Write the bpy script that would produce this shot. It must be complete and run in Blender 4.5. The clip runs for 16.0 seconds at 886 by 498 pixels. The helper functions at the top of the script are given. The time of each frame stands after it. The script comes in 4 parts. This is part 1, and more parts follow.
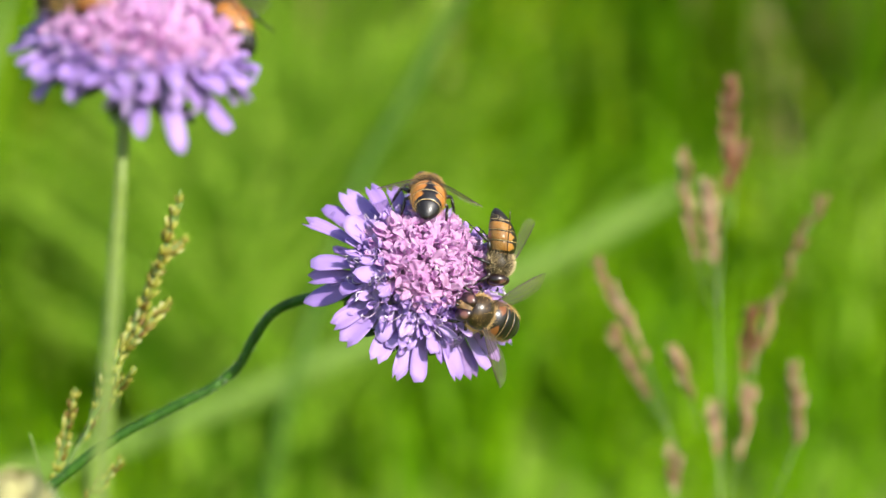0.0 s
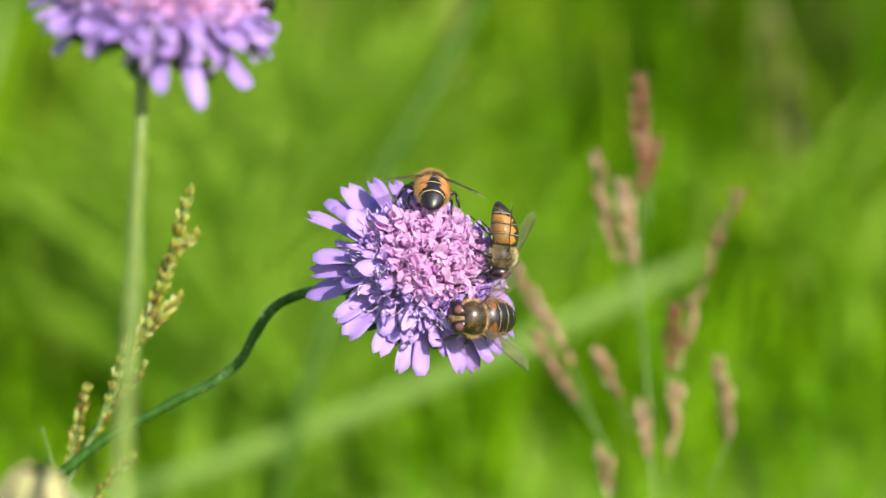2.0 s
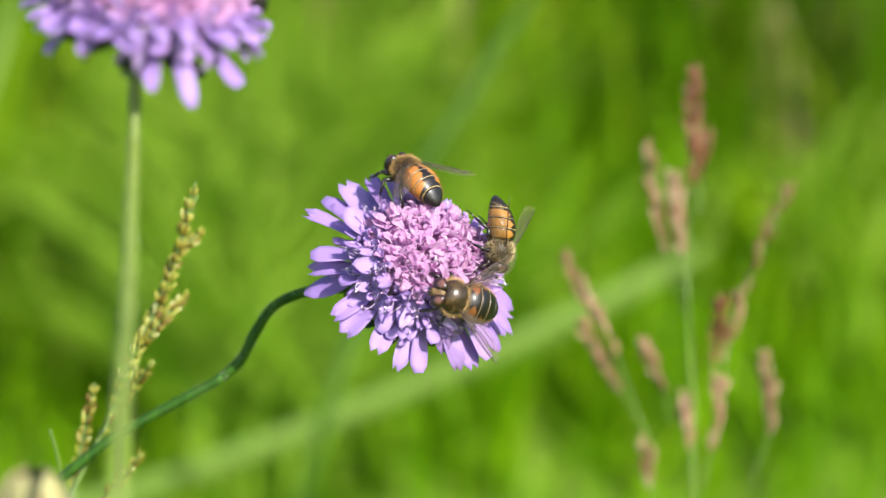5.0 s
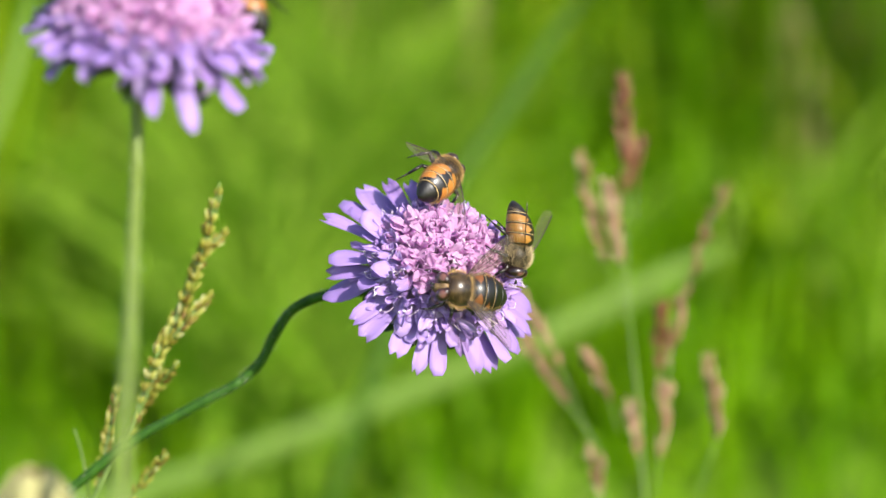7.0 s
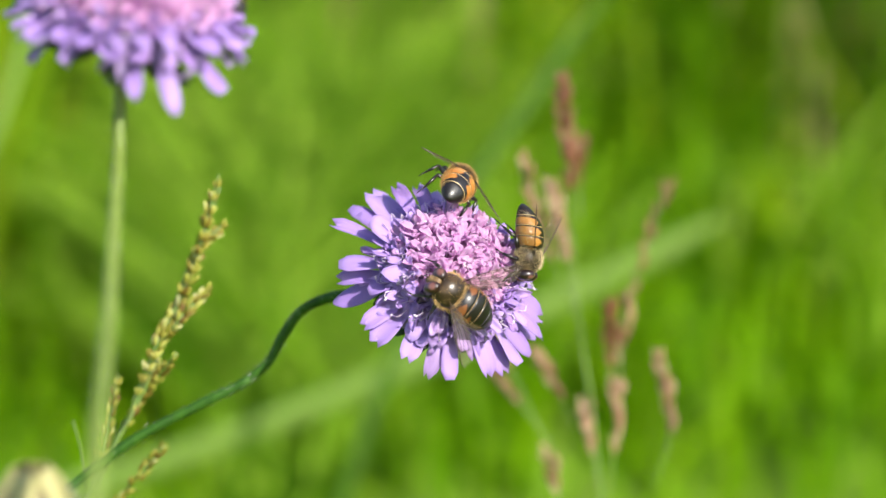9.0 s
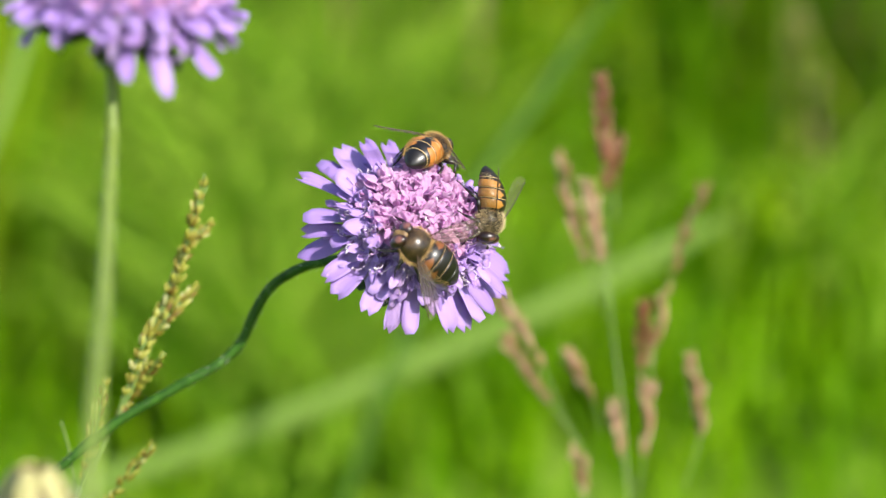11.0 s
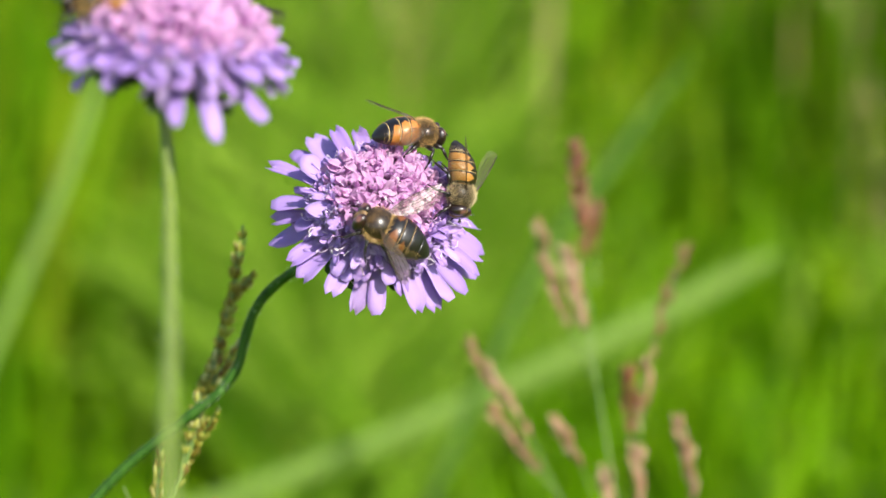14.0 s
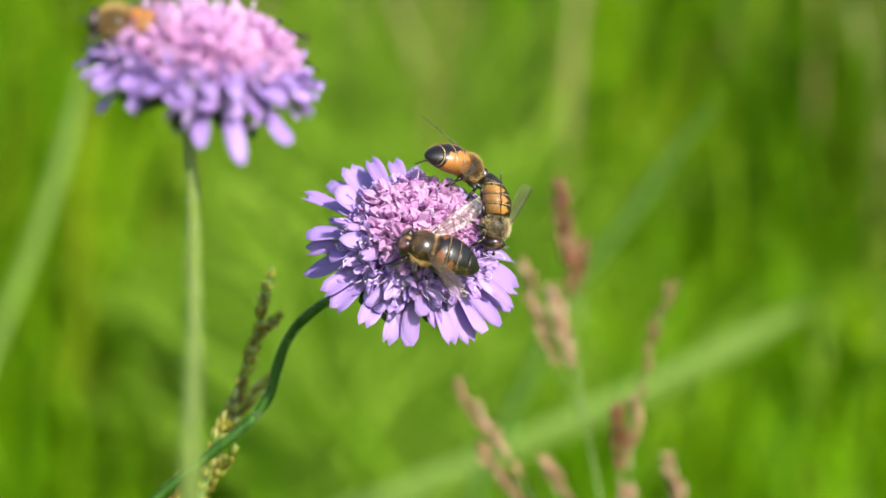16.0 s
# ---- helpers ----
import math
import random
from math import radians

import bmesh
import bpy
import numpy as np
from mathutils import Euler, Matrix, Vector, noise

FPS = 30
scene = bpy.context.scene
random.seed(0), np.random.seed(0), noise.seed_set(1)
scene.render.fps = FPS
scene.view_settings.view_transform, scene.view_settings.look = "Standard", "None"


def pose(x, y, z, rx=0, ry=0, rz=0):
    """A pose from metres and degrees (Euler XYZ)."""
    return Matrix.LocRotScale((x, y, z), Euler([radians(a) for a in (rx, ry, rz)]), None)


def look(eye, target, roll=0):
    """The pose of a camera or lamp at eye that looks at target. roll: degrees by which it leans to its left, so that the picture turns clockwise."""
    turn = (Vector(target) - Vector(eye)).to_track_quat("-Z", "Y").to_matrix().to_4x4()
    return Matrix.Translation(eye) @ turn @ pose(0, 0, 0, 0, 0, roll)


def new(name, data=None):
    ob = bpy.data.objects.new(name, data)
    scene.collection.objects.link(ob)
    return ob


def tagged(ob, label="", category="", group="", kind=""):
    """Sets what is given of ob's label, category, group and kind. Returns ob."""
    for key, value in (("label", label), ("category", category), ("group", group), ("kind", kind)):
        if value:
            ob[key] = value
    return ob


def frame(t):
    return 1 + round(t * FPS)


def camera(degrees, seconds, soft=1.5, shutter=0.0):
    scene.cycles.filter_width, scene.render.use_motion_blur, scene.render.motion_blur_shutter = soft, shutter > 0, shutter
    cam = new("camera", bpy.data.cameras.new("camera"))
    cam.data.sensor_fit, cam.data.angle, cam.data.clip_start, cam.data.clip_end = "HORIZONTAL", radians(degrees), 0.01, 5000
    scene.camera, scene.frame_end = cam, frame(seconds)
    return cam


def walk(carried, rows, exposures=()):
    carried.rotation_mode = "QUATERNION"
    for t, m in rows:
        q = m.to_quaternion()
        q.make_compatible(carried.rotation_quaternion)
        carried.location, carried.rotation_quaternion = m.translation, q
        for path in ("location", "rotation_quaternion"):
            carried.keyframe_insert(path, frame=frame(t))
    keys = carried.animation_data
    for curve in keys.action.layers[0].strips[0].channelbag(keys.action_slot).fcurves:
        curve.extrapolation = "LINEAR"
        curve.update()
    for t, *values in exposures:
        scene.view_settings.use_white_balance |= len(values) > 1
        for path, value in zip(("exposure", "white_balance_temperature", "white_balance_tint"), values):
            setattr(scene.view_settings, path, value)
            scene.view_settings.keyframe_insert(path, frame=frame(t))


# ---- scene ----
# The camera: a close-up lens with a shallow depth of field, held by hand.
cam = camera(24.0, 16.0, soft=1.5)
cam.data.dof.use_dof = True
cam.data.dof.focus_distance = 0.381
cam.data.dof.aperture_fstop = 8.2
walk(cam, [(r[0], pose(*r[1:])) for r in [
    (0, 0, 0, 0.45, 78, 0, 0),
    (0.5, 0.0001, 0, 0.45, 78.0329, 0, 0.111),
    (1, 0.0001, 0, 0.4499, 78.0968, 0, 0.1287),
    (1.5, 0.0002, 0, 0.4499, 78.0054, 0, 0.131),
    (2, 0.0003, 0, 0.4498, 77.9761, 0, 0.1332),
    (2.5, 0.0003, 0, 0.4498, 78.1022, 0, 0.1665),
    (3, 0.0004, 0, 0.4497, 78.1971, 0, 0.262),
    (3.5, 0.0004, 0, 0.4496, 78.1523, 0, 0.2487),
    (4, 0.0005, 0, 0.4496, 78.0143, 0, 0.1732),
    (6.5, 0.002, 0, 0.4494, 77.9301, 0, 0.7395),
    (7, 0.002, 0, 0.4493, 78.0561, 0, 0.8327),
    (7.5, 0.002, 0, 0.4493, 78.0269, 0, 0.9104),
    (8, 0.002, 0, 0.4492, 78.1529, 0, 0.957),
    (8.5, 0.002, 0, 0.4491, 78.0615, 0, 0.957),
    (9, 0.002, 0, 0.4491, 77.939, 0, 0.9414),
    (9.5, 0.002, 0, 0.4491, 77.9563, 0, 0.8948),
    (10, 0.002, 0, 0.449, 77.9581, 0, 0.8172),
    (12.5, 0.004, 0, 0.442, 78.7059, 0, 1.572),
    (13, 0.0045, 0, 0.441, 78.8038, 0, 1.7916),
    (13.5, 0.005, 0, 0.44, 78.9638, 0, 2.0423),
    (14, 0.007, 0, 0.44, 80.5157, 0, 2.9665),
    (14.5, 0.009, 0, 0.44, 81.3833, 0, 3.4869),
    (15, 0.009, 0, 0.44, 81.5845, 0, 3.688),
    (15.5, 0.009, 0, 0.44, 81.5535, 0, 3.7035),
    (16, 0.009, 0, 0.44, 81.5999, 0, 3.688),
]], exposures=[(0, 0.87), (16, 0.87)])

# World, sun
SUN_DIR = Vector((0.50, -0.64, 0.585)).normalized()
world = bpy.data.worlds.new("sky")
scene.world = world
world.use_nodes = True
sky = world.node_tree.nodes.new("ShaderNodeTexSky")
sky.sky_type, sky.sun_disc = "NISHITA", False
sky.sun_elevation = math.asin(SUN_DIR.z)
sky.sun_rotation = math.atan2(SUN_DIR.x, SUN_DIR.y)
backing = world.node_tree.nodes["Background"]
backing.inputs["Strength"].default_value = 0.15
world.node_tree.links.new(sky.outputs[0], backing.inputs["Color"])
sun = new("sun", bpy.data.lights.new("sun", "SUN"))
sun.data.energy, sun.data.angle, sun.data.color = 5.0, radians(0.53), (1.0, 0.95, 0.86)
sun.matrix_world = look(SUN_DIR * 20, (0, 0, 0))

# The picture plane of the first view: metres to the right, up and ahead of the lens.
TILT = radians(-12)
RIGHT, AHEAD = Vector((1, 0, 0)), Vector((0, math.cos(TILT), math.sin(TILT)))
UP = RIGHT.cross(AHEAD)
EYE = Vector((0, 0, 0.45))
VIEW = Matrix((RIGHT, UP, -AHEAD)).transposed()


def at(u, v, d):
    return EYE + RIGHT * u + UP * v + AHEAD * d


# ---- materials ----
def base_material(name):
    m = bpy.data.materials.new(name)
    m.use_nodes = True
    n, l = m.node_tree.nodes, m.node_tree.links
    return m, n, l, n["Principled BSDF"], n["Material Output"]


def ramp(n, stops):
    r = n.new("ShaderNodeValToRGB")
    while len(r.color_ramp.elements) < len(stops):
        r.color_ramp.elements.new(0.5)
    for e, (p, c) in zip(r.color_ramp.elements, stops):
        e.position, e.color = p, (*c, 1)
    return r


def mixed(n, l, kind, fac, a, b):
    x = n.new("ShaderNodeMix")
    x.data_type, x.blend_type = "RGBA", kind
    for socket, value in ((x.inputs[0], fac), (x.inputs[6], a), (x.inputs[7], b)):
        if isinstance(value, (int, float)):
            socket.default_value = value
        elif isinstance(value, tuple):
            socket.default_value = (*value, 1)
        else:
            l.new(value, socket)
    return x.outputs[2]


def calc(n, l, op, a, b=0.0):
    x = n.new("ShaderNodeMath")
    x.operation = op
    for socket, value in zip(x.inputs, (a, b)):
        if isinstance(value, (int, float)):
            socket.default_value = value
        else:
            l.new(value, socket)
    return x.outputs[0]


def grain(n, l, scale, detail=3.0, stretch=None):
    t = n.new("ShaderNodeTexCoord")
    x = n.new("ShaderNodeTexNoise")
    x.inputs["Scale"].default_value, x.inputs["Detail"].default_value = scale, detail
    if stretch:
        mp = n.new("ShaderNodeMapping")
        mp.inputs["Scale"].default_value = stretch
        l.new(t.outputs["Object"], mp.inputs[0])
        l.new(mp.outputs[0], x.inputs[0])
    else:
        l.new(t.outputs["Object"], x.inputs[0])
    return x.outputs[0]


def bumped(n, l, height, b, strength=0.3, distance=0.0002):
    x = n.new("ShaderNodeBump")
    x.inputs["Strength"].default_value, x.inputs["Distance"].default_value = strength, distance
    l.new(height, x.inputs["Height"])
    l.new(x.outputs[0], b.inputs["Normal"])


def thin_leaf(name, stops, glow=0.4, rough=0.5, per="object", scale=300, stretch=None, gain=0.35, sheen=0.0, specular=0.4):
    """A thin living surface: it reflects from one side and lets light through to the other."""
    m, n, l, b, out = base_material(name)
    info = n.new("ShaderNodeObjectInfo" if per == "object" else "ShaderNodeNewGeometry")
    rnd = info.outputs["Random" if per == "object" else "Random Per Island"]
    noise_value = grain(n, l, scale, 3, stretch)
    f = calc(n, l, "ADD", calc(n, l, "MULTIPLY", rnd, 1 - gain), calc(n, l, "MULTIPLY", noise_value, gain))
    r = ramp(n, stops)
    l.new(f, r.inputs[0])
    l.new(r.outputs[0], b.inputs["Base Color"])
    b.inputs["Roughness"].default_value = rough
    b.inputs["Sheen Weight"].default_value = sheen
    b.inputs["Specular IOR Level"].default_value = specular
    bumped(n, l, noise_value, b)
    t = n.new("ShaderNodeBsdfTranslucent")
    l.new(r.outputs[0], t.inputs[0])
    x = n.new("ShaderNodeMixShader")
    x.inputs[0].default_value = glow
    l.new(b.outputs[0], x.inputs[1])
    l.new(t.outputs[0], x.inputs[2])
    l.new(x.outputs[0], out.inputs[0])
    return m


def solid(name, stops, rough=0.5, scale=800, stretch=None, bump=0.3, coat=0.0, distance=0.0001, specular=0.5):
    m, n, l, b, out = base_material(name)
    v = grain(n, l, scale, 4, stretch)
    r = ramp(n, stops)
    l.new(v, r.inputs[0])
    l.new(r.outputs[0], b.inputs["Base Color"])
    b.inputs["Roughness"].default_value = rough
    b.inputs["Coat Weight"].default_value = coat
    b.inputs["Specular IOR Level"].default_value = specular
    bumped(n, l, v, b, bump, distance)
    return m


PETAL = thin_leaf("petal_lavender", [(0.15, (0.37, 0.225, 0.58)), (0.5, (0.43, 0.28, 0.64)), (0.85, (0.50, 0.345, 0.70))], 0.44, 0.55,
                  scale=260, stretch=(0.5, 5, 1), gain=0.45, sheen=0.1)
FLORET = thin_leaf("floret_pink", [(0.15, (0.70, 0.41, 0.68)), (0.5, (0.75, 0.47, 0.72)), (0.85, (0.80, 0.55, 0.76))], 0.62, 0.6, scale=500, gain=0.4, specular=0.12)
LILAC = thin_leaf("floret_lilac", [(0.15, (0.42, 0.25, 0.60)), (0.5, (0.49, 0.32, 0.68)), (0.85, (0.57, 0.41, 0.73))], 0.4, 0.5, scale=500, gain=0.4)
STAMEN = thin_leaf("stamen_white", [(0.2, (0.66, 0.51, 0.67)), (0.8, (0.78, 0.68, 0.77))], 0.3, 0.45, scale=800)
STYLE = thin_leaf("style_pale", [(0.2, (0.58, 0.36, 0.62)), (0.8, (0.74, 0.58, 0.74))], 0.3, 0.45, scale=800)
BRACT = thin_leaf("bract_green", [(0.2, (0.05, 0.10, 0.02)), (0.8, (0.12, 0.19, 0.05))], 0.15, 0.6, scale=400)
CORE = solid("receptacle_pale", [(0.3, (0.46, 0.38, 0.30)), (0.5, (0.62, 0.42, 0.56)), (0.7, (0.68, 0.48, 0.64))], 0.7, 260)
STEM = solid("stem_green", [(0.3, (0.014, 0.048, 0.004)), (0.55, (0.027, 0.082, 0.006)), (0.75, (0.048, 0.115, 0.012))], 0.55, 500, (1, 1, 0.15), 0.4, specular=0.2)
STEM_PALE = solid("stem_light_green", [(0.3, (0.10, 0.145, 0.016)), (0.7, (0.15, 0.205, 0.035))], 0.6, 350, (1, 1, 0.12), 0.3)
HAIR_PALE = solid("plant_hair", [(0.3, (0.40, 0.46, 0.30)), (0.7, (0.60, 0.64, 0.48))], 0.4, 900)
SPIKELET = thin_leaf("spikelet_olive", [(0.12, (0.13, 0.05, 0.012)), (0.3, (0.21, 0.17, 0.018)), (0.55, (0.30, 0.30, 0.03)), (0.78, (0.40, 0.40, 0.08)), (0.95, (0.62, 0.58, 0.34))], 0.3, 0.5, scale=900, gain=0.3)
SPIKELET_BROWN = thin_leaf("spikelet_brown", [(0.1, (0.24, 0.11, 0.055)), (0.45, (0.36, 0.20, 0.11)), (0.75, (0.46, 0.30, 0.18)), (0.95, (0.56, 0.44, 0.28))], 0.3, 0.55, scale=700, gain=0.3)
SPIKELET_RUST = thin_leaf("spikelet_rust", [(0.1, (0.13, 0.045, 0.020)), (0.5, (0.17, 0.066, 0.028)), (0.9, (0.26, 0.12, 0.06))], 0.2, 0.55, scale=700, gain=0.3)
CULM = solid("grass_culm", [(0.3, (0.08, 0.14, 0.02)), (0.7, (0.15, 0.21, 0.05))], 0.5, 300, (1, 1, 0.1), 0.2)
GRASS = thin_leaf("meadow_grass", [(0.25, (0.060, 0.17, 0.002)), (0.42, (0.115, 0.27, 0.002)), (0.56, (0.17, 0.34, 0.003)), (0.70, (0.245, 0.39, 0.007)), (0.82, (0.33, 0.37, 0.025))],
                  0.45, 0.45, per="island", scale=8.0, stretch=(1.4, 0.5, 0.15), gain=0.72, specular=0.05)
LEAF = thin_leaf("broad_blade", [(0.2, (0.14, 0.27, 0.025)), (0.8, (0.20, 0.33, 0.05))], 0.42, 0.5, scale=40)
GREEN_LEAF = thin_leaf("green_blade", [(0.2, (0.03, 0.10, 0.003)), (0.8, (0.06, 0.15, 0.005))], 0.3, 0.5, scale=40)
PALE = thin_leaf("pale_grass", [(0.2, (0.18, 0.35, 0.015)), (0.8, (0.30, 0.45, 0.05))], 0.4, 0.5, per="island", scale=20, specular=0.05)
# Lighter than the meadow grass: full-sun brightness put into the blade colour.
SUNLIT_TINT = thin_leaf("sunlit_tint_grass", [(0.2, (0.19, 0.40, 0.006)), (0.8, (0.31, 0.50, 0.018))], 0.45, 0.45, per="island", scale=20, specular=0.05)
# Darker than the meadow grass: shade put into the blade colour.
SHADE_TINT = thin_leaf("shade_tint_grass", [(0.2, (0.075, 0.19, 0.003)), (0.6, (0.13, 0.27, 0.004)), (0.9, (0.24, 0.27, 0.015))], 0.42, 0.5, per="island", scale=20, specular=0.05)
STRAW = thin_leaf("dry_straw", [(0.2, (0.24, 0.20, 0.06)), (0.8, (0.36, 0.30, 0.12))], 0.3, 0.6, per="island", scale=30)
BUD = solid("bud_ochre", [(0.3, (0.19, 0.18, 0.055)), (0.55, (0.29, 0.265, 0.10)), (0.8, (0.38, 0.345, 0.17))], 0.7, 500, None, 0.6)
BUD_DARK = solid("bud_rib_dark", [(0.3, (0.10, 0.07, 0.03)), (0.7, (0.20, 0.15, 0.06))], 0.7, 500)


def soil_material():
    m, n, l, b, out = base_material("meadow_soil")
    v = grain(n, l, 3.0, 8)
    w = grain(n, l, 60.0, 5)
    r = ramp(n, [(0.25, (0.07, 0.13, 0.004)), (0.5, (0.13, 0.23, 0.007)), (0.75, (0.20, 0.29, 0.016))])
    l.new(v, r.inputs[0])
    l.new(mixed(n, l, "OVERLAY", 0.6, r.outputs[0], w), b.inputs["Base Color"])
    b.inputs["Roughness"].default_value = 0.9
    bumped(n, l, w, b, 0.8, 0.02)
    return m


SOIL = soil_material()

# Insect surfaces
THORAX = solid("thorax_olive_brown", [(0.35, (0.012, 0.008, 0.004)), (0.52, (0.024, 0.014, 0.006)), (0.7, (0.065, 0.038, 0.014))], 0.3, 420, None, 0.4, 0.15, 0.0001, 0.35)
THORAX_GREY = solid("thorax_grey_brown", [(0.35, (0.016, 0.011, 0.006)), (0.52, (0.045, 0.032, 0.016)), (0.7, (0.10, 0.07, 0.035))], 0.5, 700, None, 0.5, 0.0, 0.0001, 0.25)
FUR_GOLD = solid("fur_golden", [(0.3, (0.36, 0.21, 0.065)), (0.7, (0.55, 0.36, 0.14))], 0.5, 900)
FUR_TAN = solid("fur_sandy", [(0.3, (0.42, 0.26, 0.08)), (0.7, (0.60, 0.42, 0.17))], 0.5, 900)
FUR_GREY = solid("fur_greyish_tan", [(0.3, (0.38, 0.28, 0.14)), (0.7, (0.60, 0.48, 0.27))], 0.5, 900)
FACE = solid("face_tan", [(0.3, (0.10, 0.055, 0.022)), (0.7, (0.30, 0.18, 0.07))], 0.6, 900)
BLACK = solid("chitin_black", [(0.3, (0.003, 0.0022, 0.002)), (0.7, (0.010, 0.007, 0.005))], 0.28, 900, None, 0.2, 0.3)
LEG = solid("leg_dark", [(0.35, (0.003, 0.002, 0.0015)), (0.75, (0.020, 0.010, 0.005))], 0.35, 500, None, 0.2, 0.2)
BAND = solid("band_pale_amber", [(0.3, (0.22, 0.13, 0.05)), (0.7, (0.32, 0.21, 0.10))], 0.4, 900)
BAND_TAN = solid("band_tan", [(0.3, (0.38, 0.25, 0.09)), (0.7, (0.56, 0.40, 0.18))], 0.45, 900)
VEIN = solid("wing_vein", [(0.3, (0.022, 0.011, 0.006)), (0.7, (0.05, 0.028, 0.014))], 0.4, 900)


def wing_material(name, tint):
    """A clear membrane: mostly see-through, with a wet gloss and a faint smoky tint."""
    m, n, l, b, out = base_material(name)
    clear = n.new("ShaderNodeBsdfTransparent")
    clear.inputs[0].default_value = (*tint, 1)
    v = grain(n, l, 620, 3)
    b.inputs["Base Color"].default_value = (0.30, 0.25, 0.20, 1)
    b.inputs["Roughness"].default_value = 0.27
    b.inputs["Specular IOR Level"].default_value = 1.0
    b.inputs["Coat Weight"].default_value = 0.1
    b.inputs["Coat Roughness"].default_value = 0.22
    bumped(n, l, v, b, 0.6, 0.0003)
    x = n.new("ShaderNodeMixShader")
    x.inputs[0].default_value = 0.11
    l.new(clear.outputs[0], x.inputs[1])
    l.new(b.outputs[0], x.inputs[2])
    l.new(x.outputs[0], out.inputs[0])
    return m


WING = wing_material("wing_membrane", (0.88, 0.83, 0.75))


def eye_material():
    """A dark glossy compound eye with a duller reddish-brown field towards the front."""
    m, n, l, b, out = base_material("eye_brown")
    t = n.new("ShaderNodeTexCoord")
    s = n.new("ShaderNodeSeparateXYZ")
    l.new(t.outputs["Object"], s.inputs[0])
    gaps = [calc(n, l, "SUBTRACT", calc(n, l, "ABSOLUTE", s.outputs[0]), 0.0016), calc(n, l, "SUBTRACT", s.outputs[1], 0.0063), calc(n, l, "SUBTRACT", s.outputs[2], 0.0013)]
    total = calc(n, l, "ADD", calc(n, l, "ADD", calc(n, l, "MULTIPLY", gaps[0], gaps[0]), calc(n, l, "MULTIPLY", gaps[1], gaps[1])), calc(n, l, "MULTIPLY", gaps[2], gaps[2]))
    f = calc(n, l, "ADD", calc(n, l, "MULTIPLY", calc(n, l, "SQRT", total), 420.0), calc(n, l, "MULTIPLY", grain(n, l, 1500, 2), 0.15))
    r = ramp(n, [(0.30, (0.15, 0.062, 0.05)), (0.46, (0.022, 0.008, 0.006)), (0.8, (0.010, 0.004, 0.003))])
    l.new(f, r.inputs[0])
    l.new(r.outputs[0], b.inputs["Base Color"])
    b.inputs["Roughness"].default_value = 0.32
    b.inputs["Coat Weight"].default_value = 0.25
    bumped(n, l, grain(n, l, 4000, 1), b, 0.2, 0.00005)
    return m


EYE_BROWN = eye_material()


def abdomen_material(name, dark, orange, waist, flare, step, hind, tip):
    """Glossy abdomen: orange flanks, a dark hourglass along the back of each ring that grows from ring to ring, a dark hind edge, and a dark tip."""
    m, n, l, b, out = base_material(name)
    t = n.new("ShaderNodeTexCoord")
    s = n.new("ShaderNodeSeparateXYZ")
    l.new(t.outputs["Object"], s.inputs[0])
    across = calc(n, l, "MULTIPLY", calc(n, l, "ABSOLUTE", s.outputs[0]), 1000)
    along = calc(n, l, "MULTIPLY", s.outputs[1], -1000)
    place = calc(n, l, "DIVIDE", calc(n, l, "SUBTRACT", along, 0.05), 2.05)
    ring, count = calc(n, l, "FRACT", place), calc(n, l, "MAXIMUM", calc(n, l, "FLOOR", place), 0.0)
    bow = calc(n, l, "ABSOLUTE", calc(n, l, "SUBTRACT", ring, 0.4))
    width = calc(n, l, "ADD", calc(n, l, "MULTIPLY", bow, flare), calc(n, l, "ADD", calc(n, l, "MULTIPLY", count, step), waist))
    edge = calc(n, l, "MULTIPLY", calc(n, l, "MAXIMUM", calc(n, l, "SUBTRACT", ring, hind), 0.0), 26.0)
    rear = calc(n, l, "MULTIPLY", calc(n, l, "MAXIMUM", calc(n, l, "SUBTRACT", along, tip), 0.0), 4.0)
    f = calc(n, l, "SUBTRACT", calc(n, l, "SUBTRACT", calc(n, l, "SUBTRACT", across, width), rear), edge)
    speck = calc(n, l, "MULTIPLY", calc(n, l, "SUBTRACT", grain(n, l, 1100, 3), 0.5), 0.8)
    f = calc(n, l, "ADD", calc(n, l, "MULTIPLY", calc(n, l, "ADD", f, speck), 1.3), 0.5)
    r = ramp(n, [(0.2, dark), (0.75, orange)])
    l.new(f, r.inputs[0])
    l.new(mixed(n, l, "OVERLAY", 0.35, r.outputs[0], grain(n, l, 2200, 2)), b.inputs["Base Color"])
    b.inputs["Roughness"].default_value = 0.42
    b.inputs["Specular IOR Level"].default_value = 0.4
    b.inputs["Coat Weight"].default_value = 0.2
    b.inputs["Coat Roughness"].default_value = 0.22
    bumped(n, l, grain(n, l, 2500, 2), b, 0.45, 0.0001)
    return m


ABDOMEN_DARK = abdomen_material("abdomen_black_brown", (0.006, 0.004, 0.003), (0.14, 0.048, 0.012), 0.9, 3.0, 1.4, 0.76, 3.8)
ABDOMEN_ORANGE = abdomen_material("abdomen_orange", (0.006, 0.004, 0.003), (0.34, 0.13, 0.022), 0.15, 1.3, 0.6, 0.82, 5.3)
ABDOMEN_AMBER = abdomen_material("abdomen_amber", (0.010, 0.005, 0.003), (0.30, 0.135, 0.024), 0.6, 2.9, 0.2, 0.76, 5.4)


